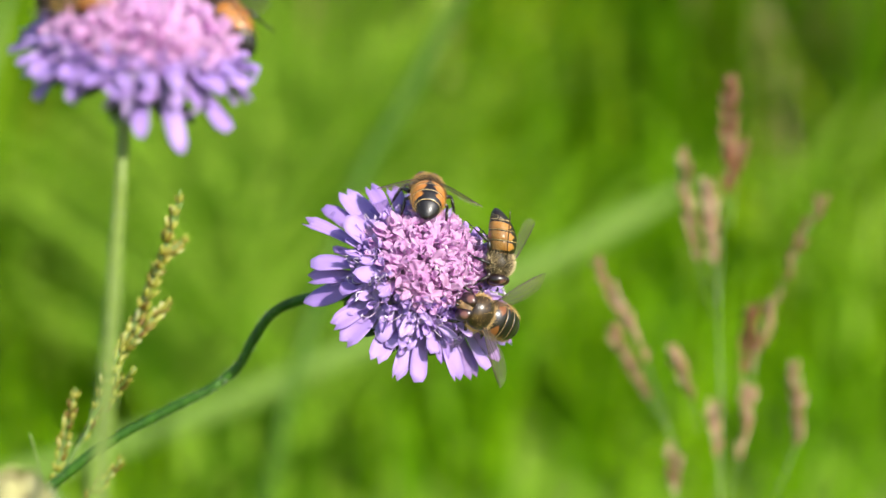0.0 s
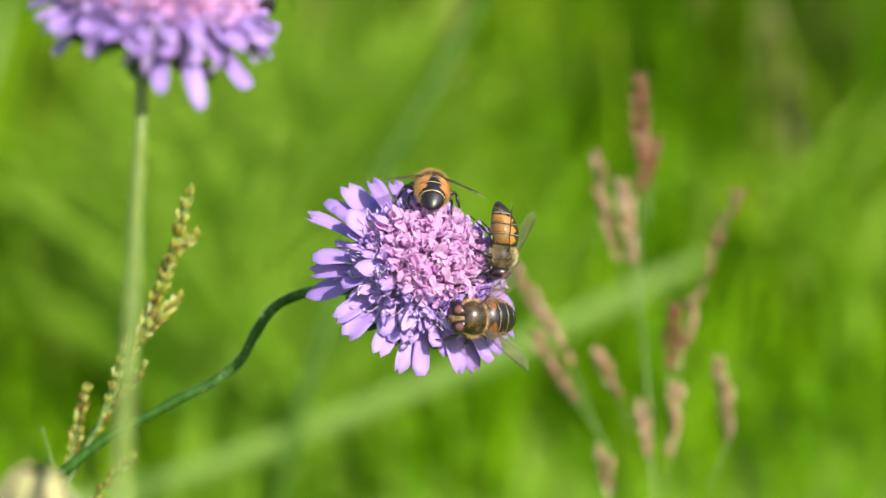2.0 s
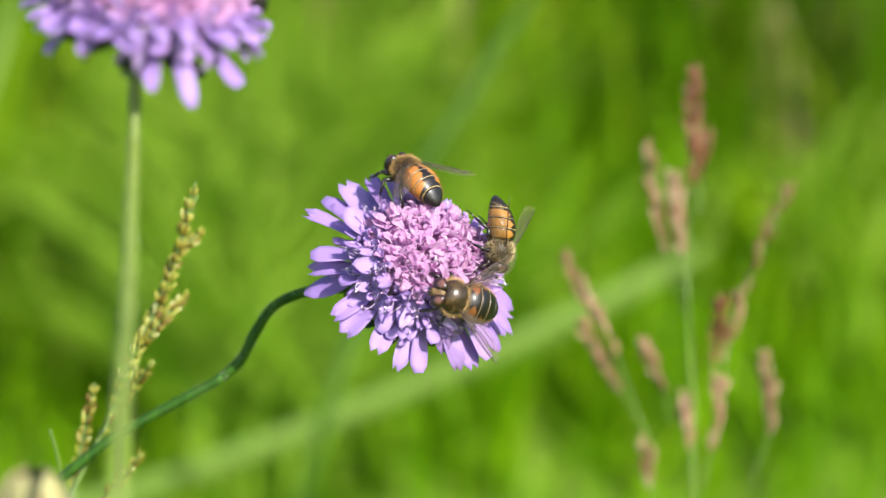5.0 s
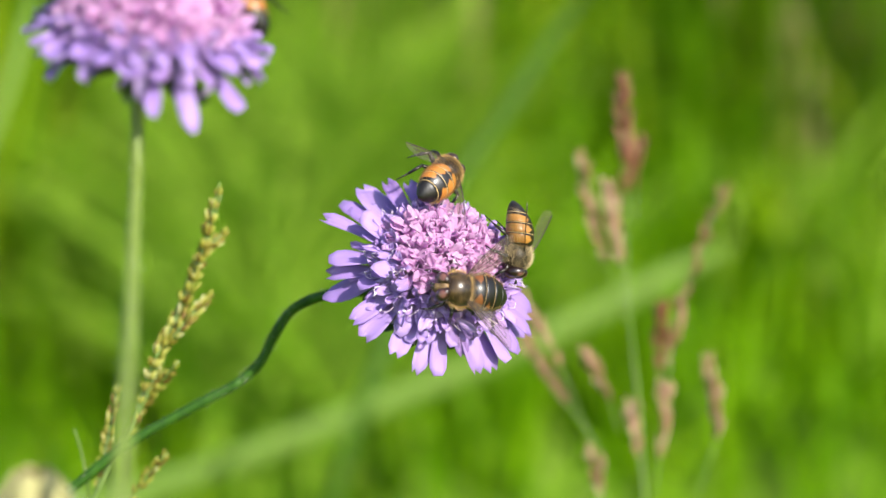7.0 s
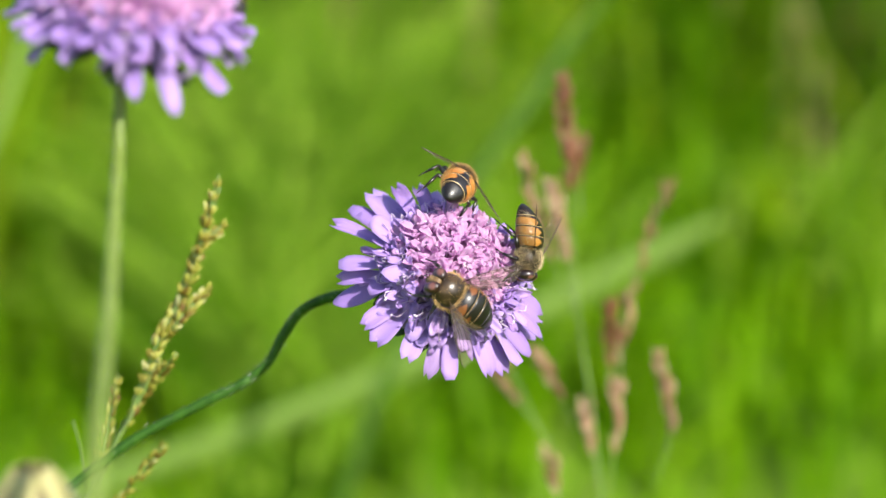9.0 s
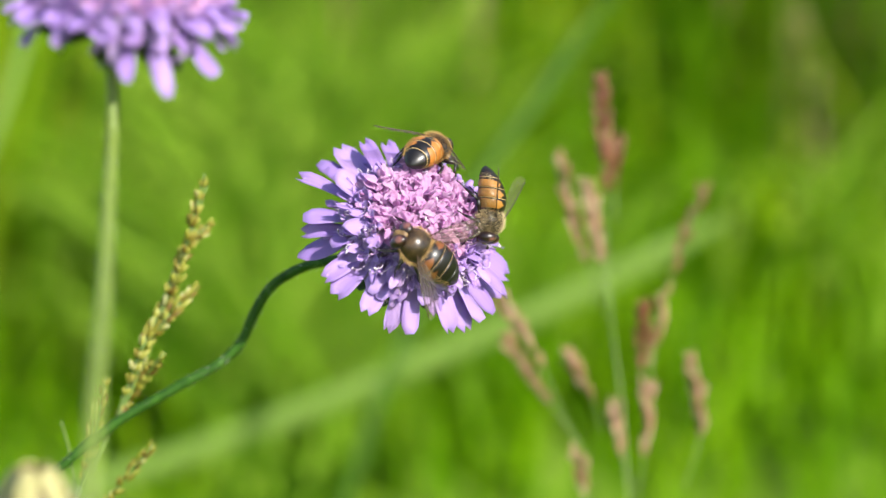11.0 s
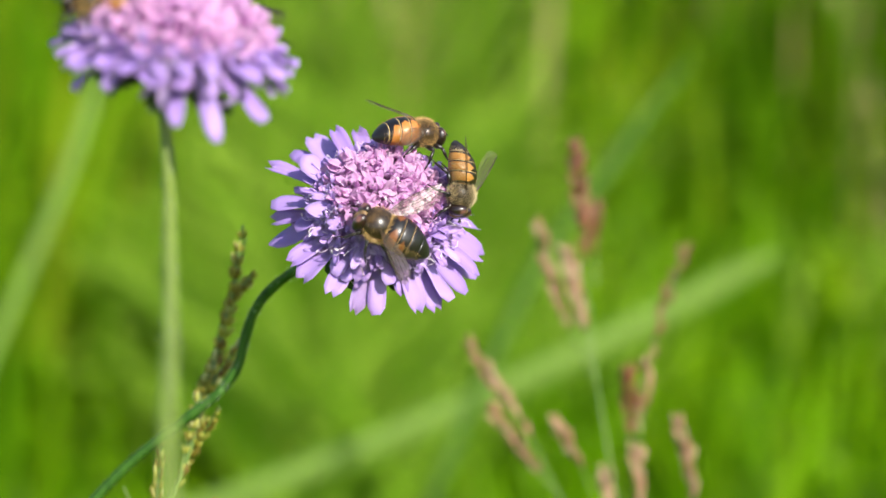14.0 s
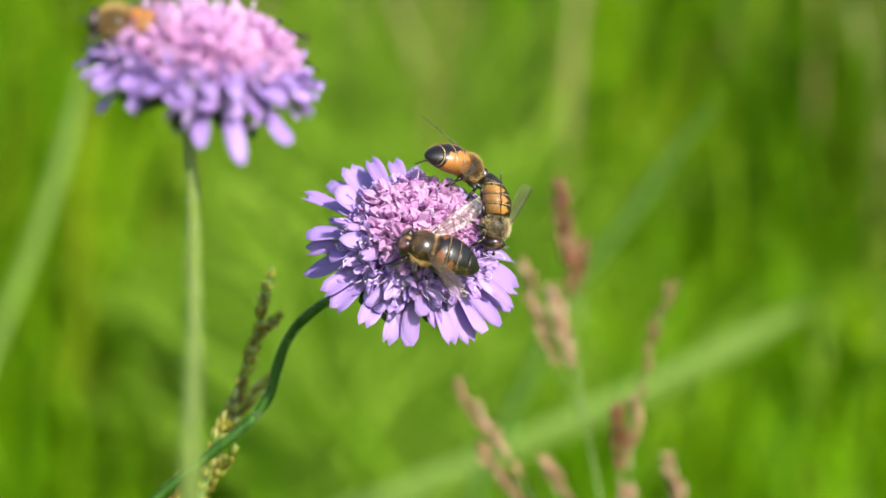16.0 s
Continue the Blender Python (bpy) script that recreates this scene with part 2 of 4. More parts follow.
# ---- mesh helpers ----
def mesh_of(bm, material, smooth=True):
    bmesh.ops.recalc_face_normals(bm, faces=bm.faces)
    me = bpy.data.meshes.new("mesh")
    bm.to_mesh(me)
    bm.free()
    for m in material if isinstance(material, (list, tuple)) else (material,):
        me.materials.append(m)
    me.polygons.foreach_set("use_smooth", [smooth] * len(me.polygons))
    return me


def part(name, bm, material, parent, label="", m=None):
    me = bm if isinstance(bm, bpy.types.Mesh) else mesh_of(bm, material)
    ob = new(name, me)
    ob.parent = parent
    if m is not None:
        ob.matrix_local = m
    return tagged(ob, label) if label else ob


def empty_at(name, place):
    ob = new(name)
    ob.empty_display_size = 0.01
    ob.matrix_world = Matrix.Translation(place)
    return ob


def tube(bm, points, radii, seg=7, cap=True):
    points = [Vector(p) for p in points]
    if isinstance(radii, (int, float)):
        radii = [radii] * len(points)
    side, rings = None, []
    for i, p in enumerate(points):
        way = (points[min(i + 1, len(points) - 1)] - points[max(i - 1, 0)]).normalized()
        if side is None:
            side = way.orthogonal().normalized()
        side = (side - way * side.dot(way)).normalized()
        other = way.cross(side)
        rings.append([bm.verts.new(p + (side * math.cos(a) + other * math.sin(a)) * radii[i])
                      for a in (math.tau * k / seg for k in range(seg))])
    for a, b in zip(rings, rings[1:]):
        for k in range(seg):
            bm.faces.new((a[k], a[(k + 1) % seg], b[(k + 1) % seg], b[k]))
    if cap:
        bm.faces.new(rings[0][::-1])
        bm.faces.new(rings[-1])


def curve_points(points, steps=8):
    """A smooth line through the points, even where they lie unevenly."""
    p = [Vector(q) for q in points]
    gaps = [(c - a).length for a, c in zip(p, p[1:])]
    ways = [(p[1] - p[0]) / gaps[0]]
    for i in range(1, len(p) - 1):
        a, c = (p[i] - p[i - 1]) / gaps[i - 1], (p[i + 1] - p[i]) / gaps[i]
        ways.append((a * gaps[i] + c * gaps[i - 1]) / (gaps[i] + gaps[i - 1]))
    ways.append((p[-1] - p[-2]) / gaps[-1])
    made = []
    for i, g in enumerate(gaps):
        for k in range(steps):
            s = k / steps
            made.append(p[i] * (2 * s ** 3 - 3 * s ** 2 + 1) + p[i + 1] * (3 * s ** 2 - 2 * s ** 3)
                        + (ways[i] * (s ** 3 - 2 * s ** 2 + s) + ways[i + 1] * (s ** 3 - s ** 2)) * g)
    return made + [p[-1]]


def blob(bm, centre, size, u=16, v=10, turn=None):
    """An ellipsoid."""
    got = bmesh.ops.create_uvsphere(bm, u_segments=u, v_segments=v, radius=1)["verts"]
    m = Matrix.Translation(centre) @ (turn or Matrix()) @ Matrix.Diagonal((*size, 1))
    bmesh.ops.transform(bm, matrix=m, verts=got)
    return got


def strap(length, width, curl, cup, notch=0.0, nl=8, nw=4, thick=0.00012, waist=0.35, wave=0.0, seed=0):
    """A petal or leaf along +X with a narrow foot, a rounded end and a little thickness."""
    rnd = random.Random(seed)
    ph = rnd.random() * 6
    bm = bmesh.new()
    layers = []
    for side in (1, -1):
        grid = []
        for i in range(nl + 1):
            s = i / nl
            foot = waist + (1 - waist) * min(1, s / 0.55) ** 1.3
            end = math.sqrt(max(0.0, 1 - max(0, (s - 0.72) / 0.30) ** 2.4))
            half = width / 2 * foot * end
            row = []
            for j in range(nw + 1):
                q = 2 * j / nw - 1
                x = length * (s - notch * s ** 6 * (1 - abs(q)))
                y = q * half
                z = -curl * length * s * s + cup * half * q * q + wave * width * math.sin(7 * s + ph + q) * s
                row.append(bm.verts.new((x, y, z + side * thick / 2)))
            grid.append(row)
        layers.append(grid)
        for i in range(nl):
            for j in range(nw):
                f = (grid[i][j], grid[i + 1][j], grid[i + 1][j + 1], grid[i][j + 1])
                bm.faces.new(f if side > 0 else f[::-1])
    a, b = layers
    loop = [(i, 0) for i in range(nl)] + [(nl, j) for j in range(nw)] + [(i, nw) for i in range(nl, 0, -1)] + [(0, j) for j in range(nw, 0, -1)]
    for (i, j), (k, h) in zip(loop, loop[1:] + loop[:1]):
        bm.faces.new((a[i][j], b[i][j], b[k][h], a[k][h]))
    return bm


def facing(place, along, normal):
    """A pose whose +X runs along and whose +Z leans to normal."""
    x = Vector(along).normalized()
    y = Vector(normal).cross(x).normalized()
    z = x.cross(y)
    return Matrix.Translation(place) @ Matrix((x, y, z)).transposed().to_4x4()


# ---- ground ----
def rise(y):
    """The meadow climbs gently away from the flowers."""
    return 0.42 * max(0.0, min(y, 40.0) - 0.85)


def build_ground():
    bm = bmesh.new()
    bmesh.ops.create_grid(bm, x_segments=100, y_segments=100, size=1)
    for v in bm.verts:
        x, y = v.co.x, v.co.y
        v.co.x, v.co.y = math.copysign(abs(x) ** 4 * 600, x) + 2 * x, math.copysign(abs(y) ** 4 * 600, y) + 2 * y
        r = v.co.xy.length
        v.co.z = noise.noise((v.co.x * 0.5, v.co.y * 0.5, 0)) * min(0.3, 0.02 * r) - 0.004 + rise(v.co.y)
    ob = new("ground", mesh_of(bm, SOIL))
    tagged(ob, "green meadow soil covered with short grass", "ground", kind="structure")


def blades(name, count, spot, material, label, seed):
    """Many bent, tapering grass blades in one mesh. spot(rnd) gives x, y, height, width, lean."""
    rnd = random.Random(seed)
    verts, faces = [], []
    for _ in range(count):
        x, y, h, w, lean = spot(rnd)
        a, b = rnd.random() * math.tau, rnd.random() * math.tau
        sx, sy, lx, ly = math.cos(a), math.sin(a), math.cos(b), math.sin(b)
        k, g = len(verts), rise(y)
        for i, (s, f) in enumerate(((0, 0.7), (0.35, 1), (0.7, 0.75), (0.92, 0.35))):
            ox, oy = x + lx * lean * h * s ** 2, y + ly * lean * h * s ** 2
            z = h * s * (1 - 0.35 * lean * s) + g
            verts += [(ox - sx * w * f / 2, oy - sy * w * f / 2, z), (ox + sx * w * f / 2, oy + sy * w * f / 2, z)]
        verts.append((x + lx * lean * h, y + ly * lean * h, h * (1 - 0.38 * lean) + g))
        faces += [(k + 2 * i, k + 2 * i + 1, k + 2 * i + 3, k + 2 * i + 2) for i in range(3)] + [(k + 6, k + 7, k + 8)]
    me = bpy.data.meshes.new("mesh")
    me.from_pydata(verts, [], faces)
    me.materials.append(material)
    me.polygons.foreach_set("use_smooth", [True] * len(faces))
    tagged(new(name, me), label, "grass", kind="stuff")


def build_meadow():
    def tall(rnd):
        d = 1.05 + min(2.6, abs(rnd.gauss(0, 0.95)))
        x = rnd.gauss(0, 0.62)
        patch = noise.noise((x * 2.2 + 5, d * 1.3, 0.3))
        h = (0.26 + 0.26 * rnd.random()) * (1 + 0.4 * patch) * max(0.3, min(1.0, (d - 0.85) / 1.0))
        if -0.27 < x < -0.03 and d < 1.5:
            h *= 0.5
        return x, d, h, 0.003 + 0.005 * rnd.random(), 0.1 + 0.5 * rnd.random()

    def low(rnd):
        x, y = (rnd.random() * 2 - 1) * 0.7, -0.5 + 1.55 * rnd.random()
        return x, y, 0.05 + 0.10 * rnd.random(), 0.003 + 0.003 * rnd.random(), 0.2 + 0.5 * rnd.random()

    def round_about(rnd):
        while True:
            x, y = (rnd.random() * 2 - 1) * 6, -5 + 14 * rnd.random()
            if not (-0.5 < y < 2.2 + rnd.gauss(0, 0.4) and abs(x) < 0.7 + (abs(rnd.gauss(0, 0.5)) if y > 1.05 else 0)):
                break
        return x, y, 0.16 + 0.22 * rnd.random(), 0.006 + 0.007 * rnd.random(), 0.2 + 0.5 * rnd.random()

    def dry(rnd):
        d = 1.25 + 0.6 * rnd.random()
        x = rnd.gauss(0.25, 0.04) if rnd.random() < 0.4 else rnd.gauss(0.1, 0.35)
        return x, d, 0.34 + 0.22 * rnd.random(), 0.003 + 0.003 * rnd.random(), 0.1 + 0.3 * rnd.random()

    blades("tall_grass", 12000, tall, GRASS, "tall bright green meadow grass in sunlight", 3)
    blades("low_grass", 4000, low, GRASS, "short green grass between the flower stems", 4)
    blades("side_grass", 40000, round_about, GRASS, "green meadow grass around the clearing", 5)
    tufts = [(-0.20, 1.30, 0.06), (-0.16, 1.20, 0.06), (-0.14, 1.30, 0.06), (-0.11, 1.16, 0.06), (-0.10, 1.26, 0.06), (-0.07, 1.12, 0.05), (-0.05, 1.16, 0.04), (-0.06, 1.22, 0.05), (-0.18, 1.40, 0.06), (-0.10, 1.38, 0.05), (0.23, 1.20, 0.05), (0.02, 1.14, 0.03), (0.06, 1.42, 0.06), (0.11, 1.40, 0.05), (0.02, 1.50, 0.06)]

    def tuft(rnd):
        x, y, w = rnd.choice(tufts)
        return x + rnd.gauss(0, w * 0.7), y + rnd.gauss(0, w * 0.6), 0.06 + 0.12 * rnd.random(), 0.003 + 0.004 * rnd.random(), 0.3 + 0.6 * rnd.random()

    blades("pale_grass", 1900, tuft, PALE, "pale light green grass tufts in the meadow", 7)
    pale_spots = [(-0.115, 1.10, 0.03), (-0.10, 1.06, 0.03), (-0.13, 1.16, 0.03), (-0.09, 1.20, 0.03), (-0.07, 1.22, 0.03), (-0.05, 1.26, 0.03), (-0.085, 1.27, 0.03), (-0.12, 1.36, 0.04), (-0.10, 1.44, 0.04), (-0.14, 1.48, 0.04), (-0.07, 1.38, 0.03)]

    def light_tuft(rnd):
        x, y, w = rnd.choice(pale_spots)
        return x + rnd.gauss(0, w * 0.7), y + rnd.gauss(0, w * 0.6), 0.08 + 0.15 * rnd.random(), 0.004 + 0.004 * rnd.random(), 0.3 + 0.6 * rnd.random()

    blades("light_grass", 2300, light_tuft, PALE, "light green bent grass beneath the flower's stem", 12)
    # Clumps whose darker colour stands in for shady patches.
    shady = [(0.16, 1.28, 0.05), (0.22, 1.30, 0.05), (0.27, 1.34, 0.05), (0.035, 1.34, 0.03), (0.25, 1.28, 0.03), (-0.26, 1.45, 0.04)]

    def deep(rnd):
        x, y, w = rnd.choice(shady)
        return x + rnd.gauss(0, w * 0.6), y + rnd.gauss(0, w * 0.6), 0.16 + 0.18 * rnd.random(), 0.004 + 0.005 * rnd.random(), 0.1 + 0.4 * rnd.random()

    blades("deep_grass", 250, deep, SHADE_TINT, "darker green grass clumps with shade put into their colour", 8)

    # The same darker colour paints shade along the left side.
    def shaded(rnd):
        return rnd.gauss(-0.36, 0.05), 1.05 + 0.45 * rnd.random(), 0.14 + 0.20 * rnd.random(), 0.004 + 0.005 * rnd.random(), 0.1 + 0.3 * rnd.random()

    blades("shaded_grass", 650, shaded, SHADE_TINT, "upright grass at the meadow's edge with shade in its colour", 10)

    # Lighter-coloured blades lift the self-shadowed grass at the upper right.
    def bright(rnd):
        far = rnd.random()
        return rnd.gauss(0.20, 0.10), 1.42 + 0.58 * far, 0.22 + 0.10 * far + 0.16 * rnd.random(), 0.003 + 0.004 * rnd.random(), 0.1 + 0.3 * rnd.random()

    blades("bright_grass", 2000, bright, SUNLIT_TINT, "bright green grass with full sun put into its colour", 9)
    blades("dry_grass", 300, dry, STRAW, "dry yellowish grass stalks among green grass", 6)


# ---- flowers ----
def petal_meshes(material, count, length, width, seed):
    rnd = random.Random(seed)
    return [mesh_of(strap(length, width * (0.85 + 0.3 * rnd.random()), 0.02 + 0.16 * rnd.random(), -0.25 + 0.8 * rnd.random(),
                          rnd.choice((0, 0, 0.04, 0.09)), wave=0.06 + 0.12 * rnd.random(), seed=seed + i), material) for i in range(count)]


def floret_mesh(seed, long_lobe, material=None):
    """A small four-lobed floret on a long widening tube, along +Z, with thin stamens."""
    rnd = random.Random(seed)
    bm = bmesh.new()
    tube(bm, [(0, 0, 0), (0, 0, 0.0026), (0, 0, 0.0044), (0, 0, 0.0056)], [0.0003, 0.00042, 0.0006, 0.00085], 6, False)
    for k in range(4):
        a = math.tau * (k + 0.4 * rnd.random()) / 4
        length = (long_lobe if k == 0 else 0.0025) * (0.75 + 0.5 * rnd.random())
        leaf = strap(length, 0.0013 if k else 0.0015, 0.9 * rnd.random() - 0.25, 0.7, rnd.choice((0, 0, 0.12)), nl=6, nw=4, thick=0.00005, waist=0.5, wave=0.2, seed=seed * 7 + k)
        up = radians(34 + 38 * rnd.random()) if k or long_lobe < 0.003 else radians(8 + 26 * rnd.random())
        leaf.transform(pose(0, 0, 0.0054, 0, 0, math.degrees(a)) @ pose(0.0006, 0, 0) @ Matrix.Rotation(-up, 4, "Y"))
        me = bpy.data.meshes.new("lobe")
        leaf.to_mesh(me)
        leaf.free()
        bm.from_mesh(me)
        bpy.data.meshes.remove(me)
    return mesh_of(bm, material or FLORET)


def stamen_mesh(seed):
    """A thin pale filament that curls over, with a small pink anther."""
    rnd = random.Random(seed)
    bm = bmesh.new()
    r, h = rnd.uniform(0.0006, 0.0020), rnd.uniform(0.0030, 0.0052)
    pts = curve_points([(0, 0, 0), (r * 0.2, 0, h * 0.55), (r * 0.7, r * 0.2, h), (r * 1.3, r * rnd.uniform(-0.8, 0.8), h * rnd.uniform(0.72, 1.08))], 3)
    tube(bm, pts, 0.00007, 4)
    if seed % 2:
        blob(bm, pts[-1], (0.00042, 0.00018, 0.00018), 7, 5, pose(0, 0, 0, 0, rnd.uniform(-60, 60), rnd.uniform(0, 180)))
    return mesh_of(bm, STAMEN)


def style_mesh(length, bend):
    bm = bmesh.new()
    tube(bm, [(0, 0, 0), (bend * 0.3, 0, length * 0.5), (bend, 0, length)], [0.00011, 0.00009, 0.00009], 5)
    blob(bm, (bend, 0, length), (0.00016, 0.00016, 0.0003), 6, 4)
    return mesh_of(bm, STYLE)


PETALS = [petal_meshes(PETAL, 7, 0.0105, 0.0031, 11), petal_meshes(PETAL, 5, 0.0075, 0.0021, 31)]
FLORETS = [floret_mesh(50 + i, 0.0029) for i in range(8)]
RIM_FLORETS = [floret_mesh(70 + i, 0.0050, LILAC) for i in range(5)]
STAMENS = [stamen_mesh(90 + i) for i in range(8)]
STYLES = [style_mesh(0.0050, 0.0012), style_mesh(0.0062, -0.0008), style_mesh(0.0042, 0.0020), style_mesh(0.0070, 0.0006)]


def polar(az, el):
    a, e = radians(az), radians(el)
    return Vector((math.cos(a) * math.cos(e), math.sin(a) * math.cos(e), math.sin(e)))


def flower_head(parent, m, rays, seed, spare, flat=1.0, high=44, low=0.16, rim_below=38):
    """Receptacle with its bracts, long outer petals, small inner florets and styles. rays: azimuth, elevation, reach (mm) and width of the large petals."""
    rnd = random.Random(seed)
    bm = bmesh.new()
    blob(bm, (0, 0, 0.002), (0.0092, 0.0092, 0.0034 + 0.0054 * flat), 20, 12)
    tube(bm, [(0, 0, -0.0075), (0, 0, -0.005), (0, 0, -0.0025)], [0.0013, 0.0022, 0.0052], 12)
    head = part("flower_head", bm, CORE, parent, "round lavender-pink flower head with long outer petals", m)
    bract = mesh_of(strap(0.010, 0.0034, 0.02, 0.5, waist=0.8), BRACT)
    for k in range(11):
        az = k * 360 / 11 + rnd.uniform(-8, 8)
        w = polar(az, rnd.uniform(-22, -8))
        part("bract", bract, None, head, m=facing(polar(az, -30) * 0.0035 + Vector((0, 0, -0.002)), w, (0, 0, 1)))
    for az, el, reach, width in rays:
        tip = polar(az, el) * reach * 0.001
        root = polar(az + rnd.uniform(-5, 5), max(5, el + 12)) * 0.0085
        size = (tip - root).length / 0.0105
        me = rnd.choice(PETALS[0])
        place = facing(root, tip - root, polar(az, 80) + Vector((rnd.uniform(-.35, .35), rnd.uniform(-.35, .35), 0)))
        part("petal", me, None, head, m=place @ Matrix.Diagonal((size, 1.15 * width, 1, 1)))
    for k in range(spare):
        az = k * 360 / spare + rnd.uniform(-5, 5)
        el = rnd.uniform(4, high)
        tip = polar(az, el) * rnd.uniform(0.0132, 0.0172)
        root = polar(az + rnd.uniform(-6, 6), el + 8) * 0.0080
        size = (tip - root).length / 0.0075
        part("petal", rnd.choice(PETALS[1]), None, head, m=facing(root, tip - root, polar(az, 70) + Vector((rnd.uniform(-.6, .6), rnd.uniform(-.6, .6), 0)))
             @ Matrix.Diagonal((size, rnd.uniform(0.8, 1.2), 1, 1)))
    count = 225
    for k in range(count):
        z = low + (1 - low) * (k + 0.5) / count
        az, el = k * 137.508 + rnd.uniform(-7, 7), math.degrees(math.asin(z)) + rnd.uniform(-4, 4)
        w = polar(az, el)
        lean = (w + Vector((rnd.uniform(-.14, .14), rnd.uniform(-.14, .14), rnd.uniform(-.1, .14)))).normalized()
        rim = el < rim_below
        spin = Matrix.Rotation(rnd.uniform(-0.8, 0.8) if rim else rnd.random() * 6.28, 4, "Z")
        out = Vector((w.x, w.y, -0.3)).normalized()
        y = lean.cross(out).normalized()
        turn = Matrix((y.cross(lean), y, lean)).transposed().to_4x4()
        size = rnd.uniform(0.85, 1.1)
        part("floret", rnd.choice(RIM_FLORETS if rim else FLORETS), None, head,
             m=Matrix.Translation(Vector((w.x, w.y, w.z * flat)) * 0.0056 / (flat ** 0.42) + Vector((0, 0, 0.0012 * flat))) @ turn @ spin @ Matrix.Scale(size, 4))
    for k in range(295):
        az, el = rnd.random() * 360, rnd.uniform(4, 88)
        w = polar(az, el)
        lean = (w + Vector((rnd.uniform(-.4, .4), rnd.uniform(-.4, .4), rnd.uniform(-.3, .3)))).normalized()
        part("stamen", rnd.choice(STAMENS), None, head, m=Matrix.Translation(Vector((w.x, w.y, w.z * flat)) * 0.0106)
             @ lean.to_track_quat("Z", "X").to_matrix().to_4x4() @ Matrix.Rotation(rnd.random() * 6.28, 4, "Z") @ Matrix.Scale(rnd.uniform(0.8, 1.25), 4))
    for k in range(46):
        az, el = rnd.random() * 360, rnd.uniform(14, 80)
        w = polar(az, el)
        lean = (w + Vector((rnd.uniform(-.2, .2), rnd.uniform(-.2, .2), rnd.uniform(-.1, .3)))).normalized()
        part("style", rnd.choice(STYLES), None, head, m=Matrix.Translation(Vector((w.x, w.y, w.z * flat)) * 0.0100) @ lean.to_track_quat("Z", "X").to_matrix().to_4x4() @ Matrix.Scale(rnd.uniform(0.8, 1.2), 4))
    return head


def hairs(bm, points, radius, count, length, rnd):
    """Short stiff hairs that stand off a stem."""
    for _ in range(count):
        i = rnd.randrange(len(points) - 1)
        p = points[i].lerp(points[i + 1], rnd.random())
        way = (points[i + 1] - points[i]).normalized()
        o = way.orthogonal().normalized()
        o = Matrix.Rotation(rnd.random() * 6.28, 3, way) @ o
        tip = p + (o + way * rnd.uniform(-0.4, 0.4)) * (radius + length * rnd.uniform(0.4, 1))
        side = way.cross(o).normalized() * 0.00003
        bm.faces.new([bm.verts.new(q) for q in (p + o * radius * 0.9 + side, p + o * radius * 0.9 - side, tip)])


HEAD_DEPTH = 0.388
HEAD_ROWS = [
    (0, -0.0048, -0.0062, 0, 0),
    (0.5, -0.005, -0.0056, 0.0452, 0),
    (1, -0.0052, -0.0049, 0.0486, 0),
    (1.5, -0.0053, -0.0048, 0.2404, 0),
    (2, -0.005, -0.0054, 0.2177, 0),
    (2.5, -0.0043, -0.006, 0.4634, 0),
    (3, -0.0041, -0.0069, 0.3388, 0),
    (3.5, -0.0051, -0.0066, -1.3248, 0),
    (4, -0.0056, -0.0061, 0.2029, 0),
    (6.5, -0.0059, -0.0043, 0.7184, 0),
    (7, -0.0049, -0.0054, 1.1978, 0),
    (7.5, -0.0046, -0.0069, 1.3818, 0),
    (8, -0.0045, -0.0065, 0.5765, 0),
    (8.5, -0.0038, -0.007, 0.6742, 0),
    (9, -0.0037, -0.0071, 1.9414, 0),
    (9.5, -0.0055, -0.0051, 1.235, -0.5),
    (10, -0.0076, -0.0032, 0.755, -1),
    (12.5, -0.0156, 0.0045, 1.6346, -4),
    (13, -0.0186, 0.0068, 2.5842, -4.75),
    (13.5, -0.023, 0.0088, 2.9761, -5.5),
    (14, -0.0246, 0.0126, 3.3621, -6.25),
    (14.5, -0.0238, 0.0139, 3.9067, -7),
    (15, -0.0236, 0.0161, 3.8, -7),
    (15.5, -0.0222, 0.0158, 3.5273, -7),
    (16, -0.021, 0.0141, 2.7828, -7),
]
# turns of the upper stem, its bend and its base
BEND_ROWS = [
    (0, 0, 0, 0),
    (0.5, -0.33, -0.33, -0.37),
    (1, -0.29, -0.29, -0.29),
    (1.5, -0.1, -0.1, -0.03),
    (2, -0.31, -0.31, -0.25),
    (2.5, -1.19, -1.19, -1.19),
    (3, -1.49, -1.49, -1.52),
    (3.5, 1.02, 1.02, 1.19),
    (4, 0.43, 0.43, 0.57),
    (6.5, 0.72, 0.72, 0.6),
    (7, 0.01, 0.01, -0.03),
    (7.5, -0.97, -0.97, -1),
    (8, -0.44, -0.44, -0.45),
    (8.5, -0.94, -0.94, -1.02),
    (9, -2.22, -2.22, -2.32),
    (9.5, -0.19, -0.19, -0.28),
    (10, 3.14, 1.17, 0.31),
    (12.5, 11.27, 6.39, 4.8),
    (13, 13.4, 7.0, 6.0),
    (13.5, 15.63, 7.57, 7.1),
    (14, 18.95, 10.89, 7.7),
    (14.5, 19.8, 9.76, 6.81),
    (15, 19.5, 10.0, 7.6),
    (15.5, 19.0, 10.2, 8.5),
    (16, 18.49, 10.42, 9.39),
]
